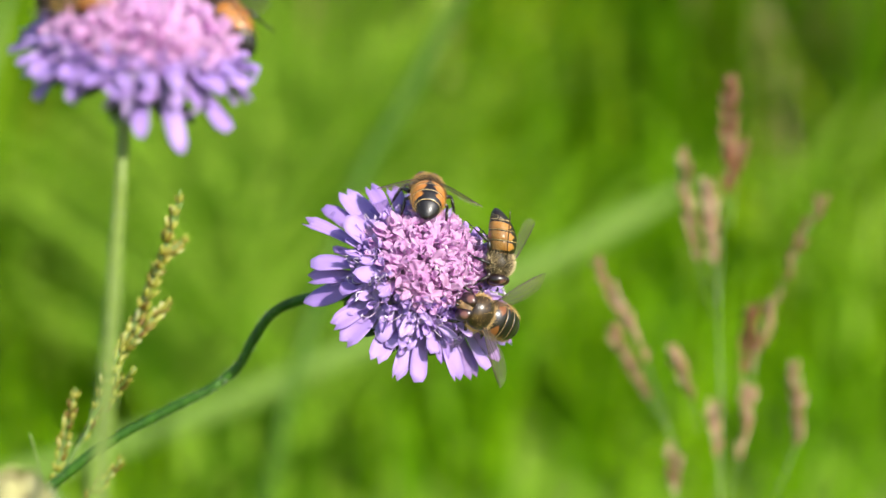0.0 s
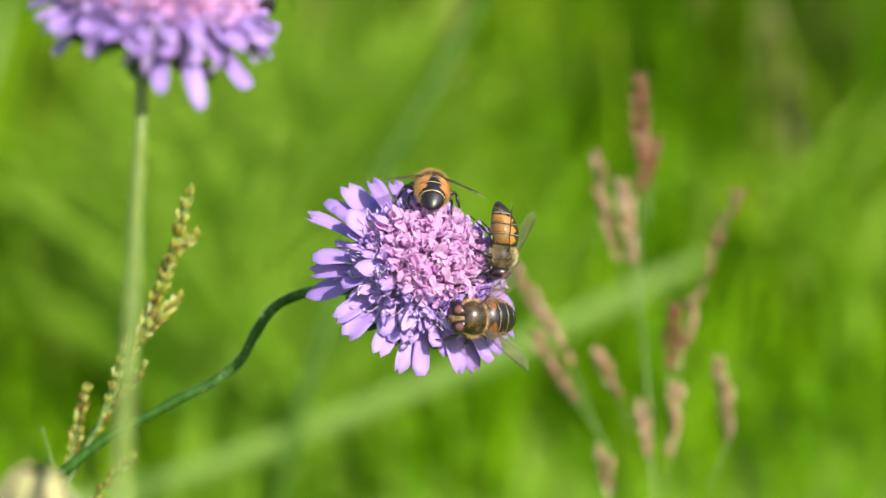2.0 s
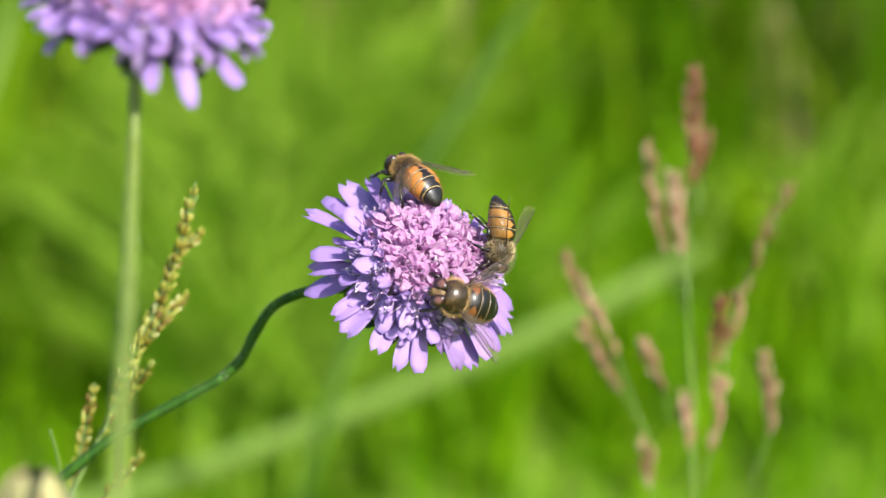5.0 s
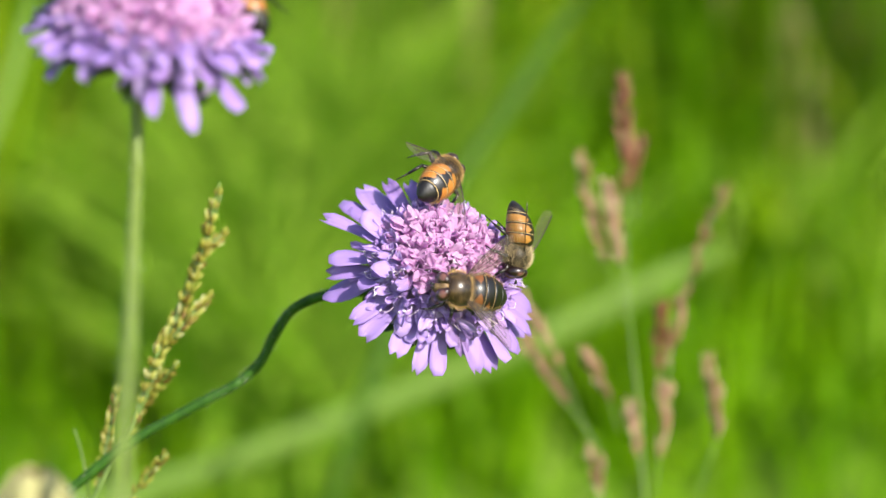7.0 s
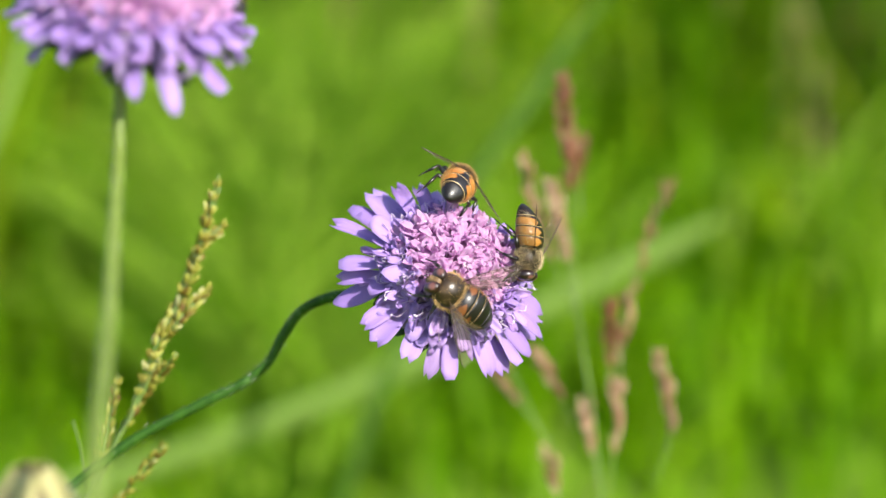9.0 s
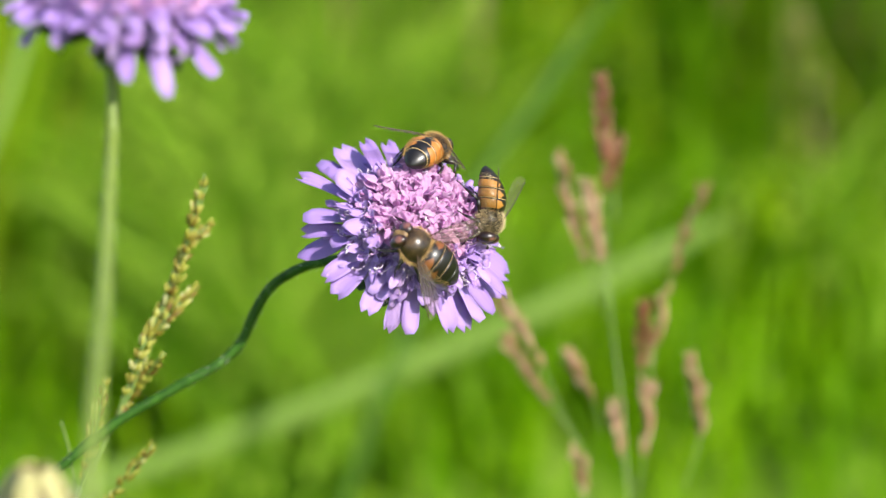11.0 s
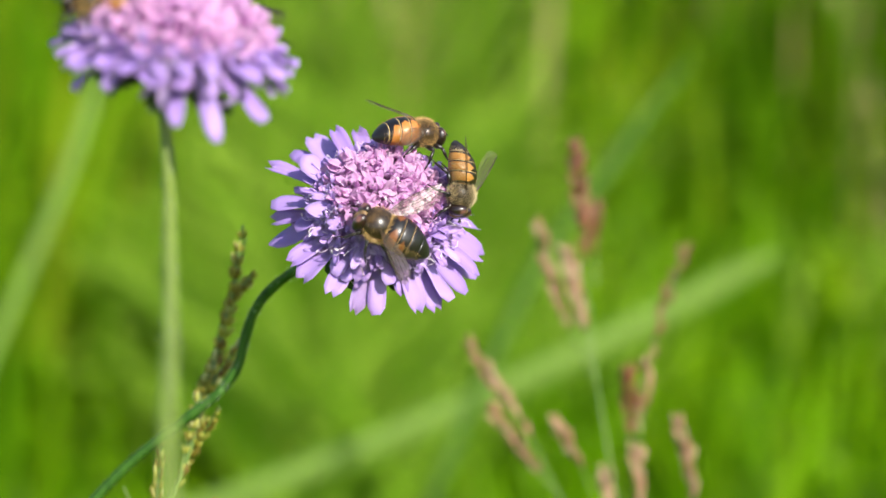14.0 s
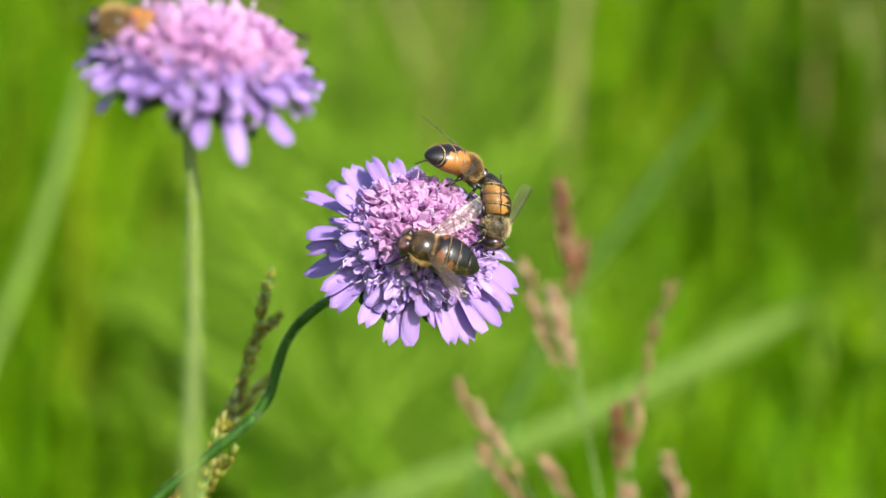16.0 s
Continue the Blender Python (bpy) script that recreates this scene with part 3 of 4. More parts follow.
# azimuth, elevation, reach and width of the large petals of the visited flower
MAIN_RAYS_A = [
    (158, 2, 24.1, 0.75), (179, 2, 20.5, 1.25), (-177, -10, 20.5, 0.80), (-171, -18, 21.5, 1.30),
    (-154, 7, 17.0, 1.20), (-140, -1, 20.5, 1.00), (-131, -5, 20.5, 1.35), (-142, 4, 17.0, 0.90),
    (-116, 5, 17.0, 1.00), (-111, -2, 20.5, 1.00), (-97, -11, 20.5, 1.00), (-85, -7, 20.5, 0.95),
    (-62, -10, 20.5, 1.10), (-69, -8, 17.0, 0.70), (129, 2, 24.0, 1.30), (139, -2, 24.0, 1.10),
]
MAIN_RAYS_B = [
    (161, 23, 18.5, 1.20), (122, 13, 21.5, 0.90), (109, 11, 20.5, 0.80), (141, -3, 21.5, 0.80),
    (17, -15, 21.0, 1.00), (-3, -14, 21.5, 1.20), (7, -24, 21.5, 0.80), (-12, -20, 21.5, 1.10),
    (27, -14, 20.5, 0.90), (-20, -9, 21.5, 0.90), (-30, -12, 21.5, 1.00), (35, -17, 20.5, 0.90), (-42, -6, 21.0, 1.00), (-50, -14, 21.0, 0.90),
    (-98, 5, 17.0, 0.90), (-78, 8, 17.0, 0.80), (-108, -0, 17.0, 0.80), (-153, 28, 17.0, 0.90),
    (119, 3, 20.5, 1.00), (96, 3, 20.5, 0.90),
]


def build_visited_flower():
    root = Vector((-0.150, 0.400, 0.0))
    plant = empty_at("scabious_flower", root)
    tagged(plant, "lavender-pink scabious on a curved hairy green stem", "flower", "scabious flowers")
    axis = VIEW @ Vector((0.30, 0.60, 0.74)).normalized()
    across = (RIGHT - axis * RIGHT.dot(axis)).normalized()
    heart = at(HEAD_ROWS[0][1], HEAD_ROWS[0][2], HEAD_DEPTH)
    m = Matrix.Translation(heart - root) @ Matrix((across, axis.cross(across), axis)).transposed().to_4x4()
    head = flower_head(plant, m, MAIN_RAYS_A + MAIN_RAYS_B, 5, 48, 0.66, 32)
    # The stem hangs from its joint under the head and swings there.
    joint = heart - root - axis * 0.0072
    # to the right, up and ahead of the joint, in millimetres
    lines = [(0.0, 0.0, 0.0), (-6.2, 1.2, 4.0), (-12.9, 1.5, 8.0), (-19.7, 0.9, 12.0), (-26.5, -2.1, 15.0), (-30.5, -7.5, 17.0), (-33.4, -12.6, 18.0), (-36.8, -15.6, 18.5), (-47.0, -21.1, 19.0), (-59.3, -27.8, 19.0), (-71.6, -37.1, 19.0), (-90.6, -51.8, 19.0)]
    pts = curve_points([(RIGHT * u + UP * v + AHEAD * w) * 0.001 for u, v, w in lines], 6)
    cuts = (0, 4 * 6, 7 * 6, len(pts) - 1)
    pieces = []
    for name, first, last in zip(("stem", "stem_bend", "stem_base"), cuts, cuts[1:]):
        line = [p - pts[first] for p in pts[first:last + 1]]
        bm = bmesh.new()
        tube(bm, line, [0.00100 + 0.00006 * math.sin((first + i) * 0.7) for i in range(len(line))], 10)
        if last < len(pts) - 1:
            blob(bm, line[-1], (0.00099, 0.00099, 0.00099), 10, 8)
        pieces.append(part(name, bm, STEM, plant, "curved dark green hairy stem" if first == 0 else "", Matrix.Translation(joint + pts[first])))
        bm = bmesh.new()
        hairs(bm, line, 0.0010, 70 + 5 * len(line), 0.0016, random.Random(8 + first))
        part("stem_hair", bm, HAIR_PALE, pieces[-1])
    links = [pts[b] - pts[a] for a, b in zip(cuts, cuts[1:])]
    # The lower stem reaches from there into the ground.
    bm = bmesh.new()
    tube(bm, curve_points([(0, 0, 0), (0.006, 0, -0.10), (0.004, 0, -0.22), (0, 0, -0.345)], 6), 0.0013, 9)
    low = part("lower_stem", bm, STEM, plant, "", Matrix.Translation(joint + pts[-1]))
    return plant, head, m, pieces, low, root, heart, joint, links


# ---- the second flower, nearer and higher ----
SECOND_ROWS = [
    (0, 0.0005, 0.0005),
    (0.5, 0.0018, 0.002),
    (1, 0.0034, 0.0038),
    (1.5, 0.0038, 0.0051),
    (2, 0.0032, 0.0069),
    (2.5, 0.0016, 0.0094),
    (3, 0.0005, 0.0107),
    (3.5, -0.0001, 0.0106),
    (4, 0.0004, 0.0102),
    (6.5, 0.0027, 0.002),
    (7, -0.0002, 0.0031),
    (7.5, -0.0024, 0.0037),
    (8, -0.0035, 0.0051),
    (8.5, -0.0035, 0.0056),
    (9, -0.0035, 0.0049),
    (9.5, -0.003, 0.0056),
    (10, -0.0025, 0.0058),
    (12.5, -0.0075, 0.0073),
    (13, -0.0065, 0.0061),
    (13.5, -0.0057, 0.0051),
    (14, -0.0034, 0.0058),
    (14.5, -0.0008, 0.0053),
    (15, -0.0012, 0.0062),
    (15.5, -0.0015, 0.0069),
    (16, -0.0017, 0.0085),
]
# turn of the second flower's stem under its head
SECOND_STEM_ROWS = [(0, -0.25), (3.5, 1), (8, 2), (10, 0.75), (12.5, 5), (13.5, 5.8), (14, 6.9), (14.5, 6.5), (16, 7)]


def build_second_flower():
    heart = at(-0.0484, 0.0295, 0.328)
    line = [at(u, v, d) for u, v, d in ((-0.0509, 0.0222, 0.329), (-0.0512, 0.0120, 0.329), (-0.0497, -0.0015, 0.314), (-0.0471, -0.0163, 0.292), (-0.0445, -0.0298, 0.268))]
    root = Vector((line[-1].x - 0.004, line[-1].y - 0.05, 0.0))
    plant = empty_at("scabious_flower", root)
    tagged(plant, "upright lavender scabious on a tall straight light green stem", "flower", "scabious flowers")
    axis = (VIEW @ Vector((0.16, 0.93, 0.31))).normalized()
    across = (RIGHT - axis * RIGHT.dot(axis)).normalized()
    m = Matrix.Translation(heart - root) @ Matrix((across, axis.cross(across), axis)).transposed().to_4x4()
    rnd = random.Random(21)
    rays = [(k * 360 / 24 + rnd.uniform(-6, 6), rnd.uniform(-8, 8), rnd.uniform(17.0, 20.0), rnd.uniform(0.8, 1.2)) for k in range(24)]
    rays += [(az, el, reach, 0.9) for az, el, reach in ((-78, -24, 19.0), (-58, -26, 20.5), (-33, -15, 20.5), (-118, -13, 18.0), (-144, -20, 18.5), (-18, -4, 20.0), (-172, -4, 20.0), (-10, 6, 19.5), (172, 6, 19.5))]
    head = flower_head(plant, m, rays, 22, 18, 0.34, 16, 0.0, 16)
    # pale upright styles that stand over the dome
    for k in range(34):
        w = polar(rnd.uniform(0, 360), rnd.uniform(35, 85))
        lean = Vector((w.x * 0.5, w.y * 0.5, 1)) + Vector((rnd.uniform(-.15, .15), rnd.uniform(-.15, .15), 0))
        part("style", rnd.choice(STYLES), None, head, m=Matrix.Translation(Vector((w.x, w.y, w.z * 0.5)) * 0.0106)
             @ lean.to_track_quat("Z", "X").to_matrix().to_4x4() @ Matrix.Diagonal((2.0, 2.0, 1.15, 1)))
    top = heart - root - axis * 0.0072
    pts = curve_points([p - line[0] for p in line] + [Vector((line[-1].x - line[0].x - 0.003, line[-1].y - line[0].y - 0.035, -0.20)), root - line[0] - Vector((0, 0, 0.05))], 8)
    bm = bmesh.new()
    tube(bm, curve_points([top - line[0] + root + axis * 0.003, Vector((0.0002, 0, 0.003)), pts[0]], 4) + pts[1:], 0.00105, 9)
    stem = part("stem", bm, STEM_PALE, plant, "straight light green stem", Matrix.Translation(line[0] - root))
    bm = bmesh.new()
    hairs(bm, pts, 0.0011, 300, 0.001, random.Random(9))
    part("stem_hair", bm, HAIR_PALE, stem)
    return plant, root, stem, line[0]


# ---- grasses ----
def spikelet_mesh(length, width, material, seed):
    """A pointed seed husk along +X with two overlapping scales."""
    bm = bmesh.new()
    for k, (off, tilt) in enumerate(((0, 0.0), (0.2, 0.35))):
        pts = [(length * s, 0, tilt * length * 0.3 * s) for s in (off, off + 0.25, off + 0.5, min(1, off + 0.78), 1.0 + 0.1 * k)]
        tube(bm, pts, [width * f for f in (0.12, 0.42, 0.5, 0.3, 0.03)], 5)
    return mesh_of(bm, material)


OLIVE_HUSKS = [spikelet_mesh(0.0019, 0.0008, SPIKELET, 1), spikelet_mesh(0.0015, 0.0007, SPIKELET, 2), spikelet_mesh(0.0024, 0.0006, SPIKELET, 7)]
BROWN_HUSKS = [spikelet_mesh(0.0052, 0.0011, SPIKELET_BROWN, 3), spikelet_mesh(0.0042, 0.0010, SPIKELET_BROWN, 4)]
RUST_HUSKS = [spikelet_mesh(0.0056, 0.0012, SPIKELET_RUST, 5), spikelet_mesh(0.0046, 0.0011, SPIKELET_RUST, 6)]


def panicle(name, root, depth, culm, branches, label, seed, thick, scale, split=False, bare=0.45):
    """A seeding grass: a culm, branches (their line, husks, number, spread) and husks along them."""
    rnd = random.Random(seed)
    wide = 0.001 * scale
    plant = empty_at(name, root)
    tagged(plant, label, "grass", "seeding grasses")

    def place(u, v):
        return at(u * wide, v * wide, depth) - root

    bm = bmesh.new()
    pts = curve_points(([] if split else [Vector((0, 0, -0.03))]) + [place(*p) for p in culm], 6)
    tube(bm, pts, [thick * (1 - 0.6 * i / len(pts)) for i in range(len(pts))], 7)
    part("culm", bm, CULM, plant)
    if split:
        bm = bmesh.new()
        tube(bm, curve_points([(0, 0, 0), (0.003, 0, -0.12), (0, 0, -0.36)], 6), thick, 7)
        part("culm_base", bm, CULM, plant, "", Matrix.Translation(place(*culm[0])))
    for line, husks, count, spread in branches:
        pts = curve_points([place(*p) + AHEAD * rnd.uniform(-0.003, 0.003) for p in line], 6)
        bm = bmesh.new()
        tube(bm, pts, thick * 0.4, 5)
        twig = part("branch", bm, CULM, plant)
        start = bare if len(line) > 2 else 0.0
        for k in range(count):
            s = start + (1 - start) * (k + rnd.random() * 0.8) / count
            i = min(int(s * (len(pts) - 1)), len(pts) - 2)
            p, way = pts[i], (pts[i + 1] - pts[i]).normalized()
            swell = math.sin(math.pi * min(1, (1 - s) / (1 - start) * 0.85 + 0.1)) + 0.25
            o = Matrix.Rotation(rnd.random() * 6.28, 3, way) @ way.orthogonal().normalized()
            w = (way + o * spread * rnd.uniform(0.3, 1.1)).normalized()
            part("spikelet", rnd.choice(husks), None, twig,
                 m=facing(p + o * 0.0006 * swell, w, o) @ Matrix.Scale(rnd.uniform(0.8, 1.15) * (0.6 + 0.35 * swell), 4))
    return plant


SEED_GRASS_ROWS = [
    (0, 0, 0),
    (0.5, 0.0006, -0.0002),
    (1, -0.0043, 0.0016),
    (1.5, 0.002, 0.0002),
    (2, 0.0021, 0.0012),
    (2.5, -0.0012, 0.0027),
    (3, 0.0016, 0.0014),
    (3.5, 0.0036, 0.0014),
    (4, 0.0028, 0.0011),
    (6.5, 0.0045, 0.0011),
    (7, 0.0051, 0.0015),
    (7.5, 0.0033, 0.0008),
    (8, 0.0045, 0.0016),
    (8.5, 0.0045, 0.0014),
    (9, 0.0038, 0.0019),
    (9.5, 0.0038, 0.0016),
    (10, 0.0047, 0.0007),
    (12.5, -0.0073, 0.003),
    (13, -0.0072, 0.003),
    (13.5, -0.0085, 0.001),
    (14, -0.0026, 0.0007),
    (14.5, -0.0012, 0.0007),
    (15, -0.0028, 0.0028),
    (15.5, -0.0005, 0.0023),
    (16, 0.0008, 0.0008),
]
# lean of the seeding grass about its tip
SEED_GRASS_LEAN = [(0, 3), (4, 2), (6.5, 1), (10, 1.5), (12.5, -1), (13.5, -4.5), (14, -4.5), (14.5, -2.5), (16, -1.5)]
BROWN_GRASS_ROWS = [
    (0, 0, 0),
    (0.5, -0.0007, -0.0006),
    (1, -0.0067, 0.0001),
    (1.5, -0.0189, 0.0011),
    (2, -0.0255, -0.0004),
    (2.5, -0.0207, -0.0001),
    (3, -0.0097, -0),
    (3.5, -0.0019, 0.0003),
    (4, -0.0028, 0.0009),
    (6.5, -0.0308, 0.0008),
    (7, -0.0351, 0.0002),
    (7.5, -0.0386, -0.0016),
    (8, -0.0405, -0.001),
    (8.5, -0.0484, -0.0014),
    (9, -0.0524, -0.0011),
    (9.5, -0.0461, 0),
    (10, -0.036, 0.0003),
    (12.5, -0.0581, -0.0044),
    (13, -0.0627, -0.0057),
    (13.5, -0.0679, -0.0069),
    (14, -0.0631, -0.0036),
    (14.5, -0.0604, -0.0037),
    (15, -0.068, -0.0033),
    (15.5, -0.0731, -0.004),
    (16, -0.0721, -0.0037),
]


def build_grasses():
    root = Vector((-0.098, 0.44, 0.0))
    near = panicle("seeding_grass", root, 0.418,
                   [(-78, -62), (-68, -40), (-61, -25), (-56.6, -10), (-52, 2), (-50, 9)],
                   [([(-53.5, -4), (-50, 11.4)], OLIVE_HUSKS, 52, 0.2), ([(-62, -26), (-56.5, -12), (-52, 1)], OLIVE_HUSKS, 112, 0.34),
                    ([(-56.5, -8), (-53.3, -2.2), (-49.2, 2.0)], OLIVE_HUSKS, 36, 0.26), ([(-66, -36), (-61, -22), (-57, -12)], OLIVE_HUSKS, 100, 0.34),
                    ([(-63, -26), (-57, -17), (-51.4, -10)], OLIVE_HUSKS, 66, 0.26), ([(-70, -44), (-64, -32), (-56.8, -23)], OLIVE_HUSKS, 62, 0.26),
                    ([(-73, -52), (-70.8, -40), (-68.8, -28)], OLIVE_HUSKS, 62, 0.24), ([(-71, -56), (-64.5, -48), (-59.0, -41)], OLIVE_HUSKS, 42, 0.26),
                    ([(-66, -37), (-63, -30), (-60, -25)], OLIVE_HUSKS, 36, 0.3), ([(-74, -50), (-75.5, -42), (-77, -37)], OLIVE_HUSKS, 0, 0.3)],
                   "olive-green seeding grass with brownish tips", 31, 0.0006, 1.045, True, 0.2)
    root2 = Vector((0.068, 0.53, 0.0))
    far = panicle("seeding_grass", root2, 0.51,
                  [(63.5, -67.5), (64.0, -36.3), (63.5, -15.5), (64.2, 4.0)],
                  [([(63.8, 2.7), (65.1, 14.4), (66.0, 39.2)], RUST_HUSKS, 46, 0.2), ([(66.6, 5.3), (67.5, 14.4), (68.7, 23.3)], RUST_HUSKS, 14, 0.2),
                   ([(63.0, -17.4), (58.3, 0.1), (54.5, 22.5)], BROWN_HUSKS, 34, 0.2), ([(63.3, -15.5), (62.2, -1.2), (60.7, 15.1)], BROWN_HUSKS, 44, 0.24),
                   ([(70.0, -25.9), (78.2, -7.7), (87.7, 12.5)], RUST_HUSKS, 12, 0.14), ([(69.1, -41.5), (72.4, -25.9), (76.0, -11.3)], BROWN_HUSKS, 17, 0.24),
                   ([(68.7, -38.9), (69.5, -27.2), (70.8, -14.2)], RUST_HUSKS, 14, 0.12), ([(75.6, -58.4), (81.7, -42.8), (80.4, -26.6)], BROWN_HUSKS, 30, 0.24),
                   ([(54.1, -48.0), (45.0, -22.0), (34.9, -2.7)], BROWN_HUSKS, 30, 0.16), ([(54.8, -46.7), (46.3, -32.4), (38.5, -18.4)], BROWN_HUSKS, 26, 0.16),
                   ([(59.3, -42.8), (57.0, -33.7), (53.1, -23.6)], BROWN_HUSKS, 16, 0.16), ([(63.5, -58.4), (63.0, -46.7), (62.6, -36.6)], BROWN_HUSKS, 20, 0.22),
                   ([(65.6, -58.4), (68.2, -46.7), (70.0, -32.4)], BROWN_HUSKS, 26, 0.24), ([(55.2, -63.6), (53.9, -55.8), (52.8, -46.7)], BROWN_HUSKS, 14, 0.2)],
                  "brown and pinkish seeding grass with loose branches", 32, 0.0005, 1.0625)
    return near, root, far, root2


BLADE_ROWS = [
    (0, 0, 0),
    (0.5, 0.0008, -0.0019),
    (1, 0.0079, -0.0058),
    (1.5, 0.0152, -0.0115),
    (2, 0.0152, -0.0139),
    (2.5, 0.0099, -0.0144),
    (3, 0.0024, -0.0142),
    (3.5, 0.0014, -0.0149),
    (4, 0.0063, -0.016),
    (6.5, 0.0119, -0.0166),
    (7, 0.0109, -0.0139),
    (7.5, 0.0104, -0.0138),
    (8, 0.0106, -0.0107),
    (8.5, 0.0082, -0.0105),
    (9, 0.006, -0.0081),
    (9.5, 0.0055, -0.0054),
    (10, 0.0057, -0.0055),
    (12.5, 0.0084, -0.0086),
    (13, 0.0022, -0.0029),
    (13.5, -0.0014, -0.0016),
    (14, -0.0021, 0.0002),
    (14.5, 0.0035, -0.0029),
    (15, 0.0035, -0.0019),
    (15.5, 0.0039, -0.0014),
    (16, 0.0032, -0.0007),
]
BUD_ROWS = [
    (0, 0, 0),
    (0.5, -0, 0.0003),
    (1, 0.0011, 0.0008),
    (1.5, 0.0019, 0.0002),
    (2, 0.0021, 0.0004),
    (2.5, 0.002, 0.001),
    (3, 0.0013, 0.0014),
    (3.5, 0.0009, 0.0014),
    (4, 0.0017, 0.0007),
    (6.5, 0.0012, -0.001),
    (7, 0.0002, -0.0002),
    (7.5, -0.001, -0.0002),
    (8, -0.0011, 0.0004),
    (8.5, -0.0012, 0.0002),
    (9, -0.0005, -0.0005),
    (9.5, -0.0001, -0.0003),
    (10, 0.0005, -0.0005),
    (12.5, -0.0008, -0.0032),
    (13, -0.0001, -0.0039),
    (13.5, 0.0008, -0.0054),
    (14, 0.0029, -0.0051),
    (14.5, 0.0056, -0.0062),
    (15, 0.005, -0.0052),
    (15.5, 0.0049, -0.005),
    (16, 0.0046, -0.0044),
]


def ribbon(points, widths, normal, thick=0.0004):
    """A long leaf with a keel, along a line."""
    bm = bmesh.new()
    rows = []
    for i, p in enumerate(points):
        way = (points[min(i + 1, len(points) - 1)] - points[max(i - 1, 0)]).normalized()
        side = way.cross(Vector(normal)).normalized()
        up = side.cross(way)
        w = widths[i] / 2
        rows.append([bm.verts.new(p + side * w * q + up * (w * 0.3 * abs(q) + s * thick)) for s in (1, -1) for q in (-1, 0, 1)])
    for a, b in zip(rows, rows[1:]):
        for j, k in ((0, 1), (1, 2), (2, 5), (5, 4), (4, 3), (3, 0)):
            bm.faces.new((a[j], a[k], b[k], b[j]))
    return bm


def build_long_blade():
    root = Vector((-0.37, 0.90, 0.0))
    pts = curve_points([Vector((0, 0, -0.02)), at(-0.236, -0.118, 0.90) - root, at(-0.129, -0.081, 0.90) - root, at(-0.0225, -0.037, 0.90) - root,
                        at(0.056, 0.0, 0.90) - root, at(0.105, 0.026, 0.90) - root], 6)
    widths = [0.0092 * min(1, (len(pts) - i) / 4) + 0.001 for i in range(len(pts))]
    thing = empty_at("grass_blade", root)
    part("leaf", ribbon(pts, widths, AHEAD), LEAF, thing)
    bm = bmesh.new()
    tube(bm, [p - AHEAD * 0.0005 for p in pts], [w * 0.06 for w in widths], 5)
    part("midrib", bm, STEM_PALE, thing)
    tagged(thing, "long pale green grass blade leaning over", "grass blade", "grass blades")
    return thing, root


SIDE_BLADE_ROWS = [
    (0, 0, 0),
    (0.5, 0, 0),
    (1, 0, 0),
    (1.5, 0, 0),
    (2, 0, 0),
    (2.5, 0, 0),
    (3, 0, 0),
    (3.5, 0, 0),
    (4, 0, 0),
    (6.5, 0, 0),
    (7, 0, 0),
    (7.5, 0, 0),
    (8, 0, 0),
    (8.5, 0, 0),
    (9, 0, 0),
    (9.5, 0, 0),
    (10, 0, 0),
    (12.5, 0, 0),
    (13, 0, 0),
    (13.5, 0, 0),
    (14, 0, 0),
    (14.5, 0, 0),
    (15, -0.0066, 0.0032),
    (15.5, -0.013, 0.0018),
    (16, -0.0186, 0.0006),
]


def build_side_blade():
    root = Vector((-0.30, 0.84, 0.0))
    pts = curve_points([Vector((0, 0, -0.02))] + [at(u, v, 0.80) - root for u, v in [(-0.2227, -0.0606), (-0.2104, -0.0212), (-0.1978, 0.0096), (-0.1852, 0.0405), (-0.1738, 0.0736), (-0.1656, 0.1046)]], 6)
    widths = [0.0042 * min(1, (len(pts) - i) / 6) + 0.001 for i in range(len(pts))]
    thing = empty_at("grass_blade", root)
    part("leaf", ribbon(pts, widths, AHEAD), LEAF, thing)
    bm = bmesh.new()
    tube(bm, [p - AHEAD * 0.0005 for p in pts], [w * 0.06 for w in widths], 5)
    part("midrib", bm, STEM_PALE, thing)
    tagged(thing, "tall light green grass blade in the meadow", "grass blade", "grass blades")
    return thing, root


THIN_BLADE_ROWS = [(0, 0, 0), (1.5, 0.005, 0), (3.5, 0.014, 0), (6.5, 0.030, 0), (8, 0.037, 0), (10, 0.040, 0), (13, 0.044, 0), (16, 0.048, 0)]


def build_thin_blade():
    root = Vector((-0.085, 0.78, 0.0))
    pts = curve_points([Vector((0, 0, -0.02))] + [at(u, v, 0.78) - root for u, v in ((-0.060, -0.065), (-0.042, -0.005), (-0.0294, 0.0298), (-0.0135, 0.0573), (0.0034, 0.0890), (0.016, 0.108))], 6)
    widths = [0.0048 * min(1, (len(pts) - i) / 10) + 0.0006 for i in range(len(pts))]
    thing = empty_at("grass_blade", root)
    part("leaf", ribbon(pts, widths, AHEAD), GREEN_LEAF, thing)
    bm = bmesh.new()
    tube(bm, [p - AHEAD * 0.0005 for p in pts], [w * 0.06 for w in widths], 5)
    part("midrib", bm, STEM_PALE, thing)
    tagged(thing, "thin deep green grass blade leaning in the meadow", "grass blade", "grass blades")
    return thing, root


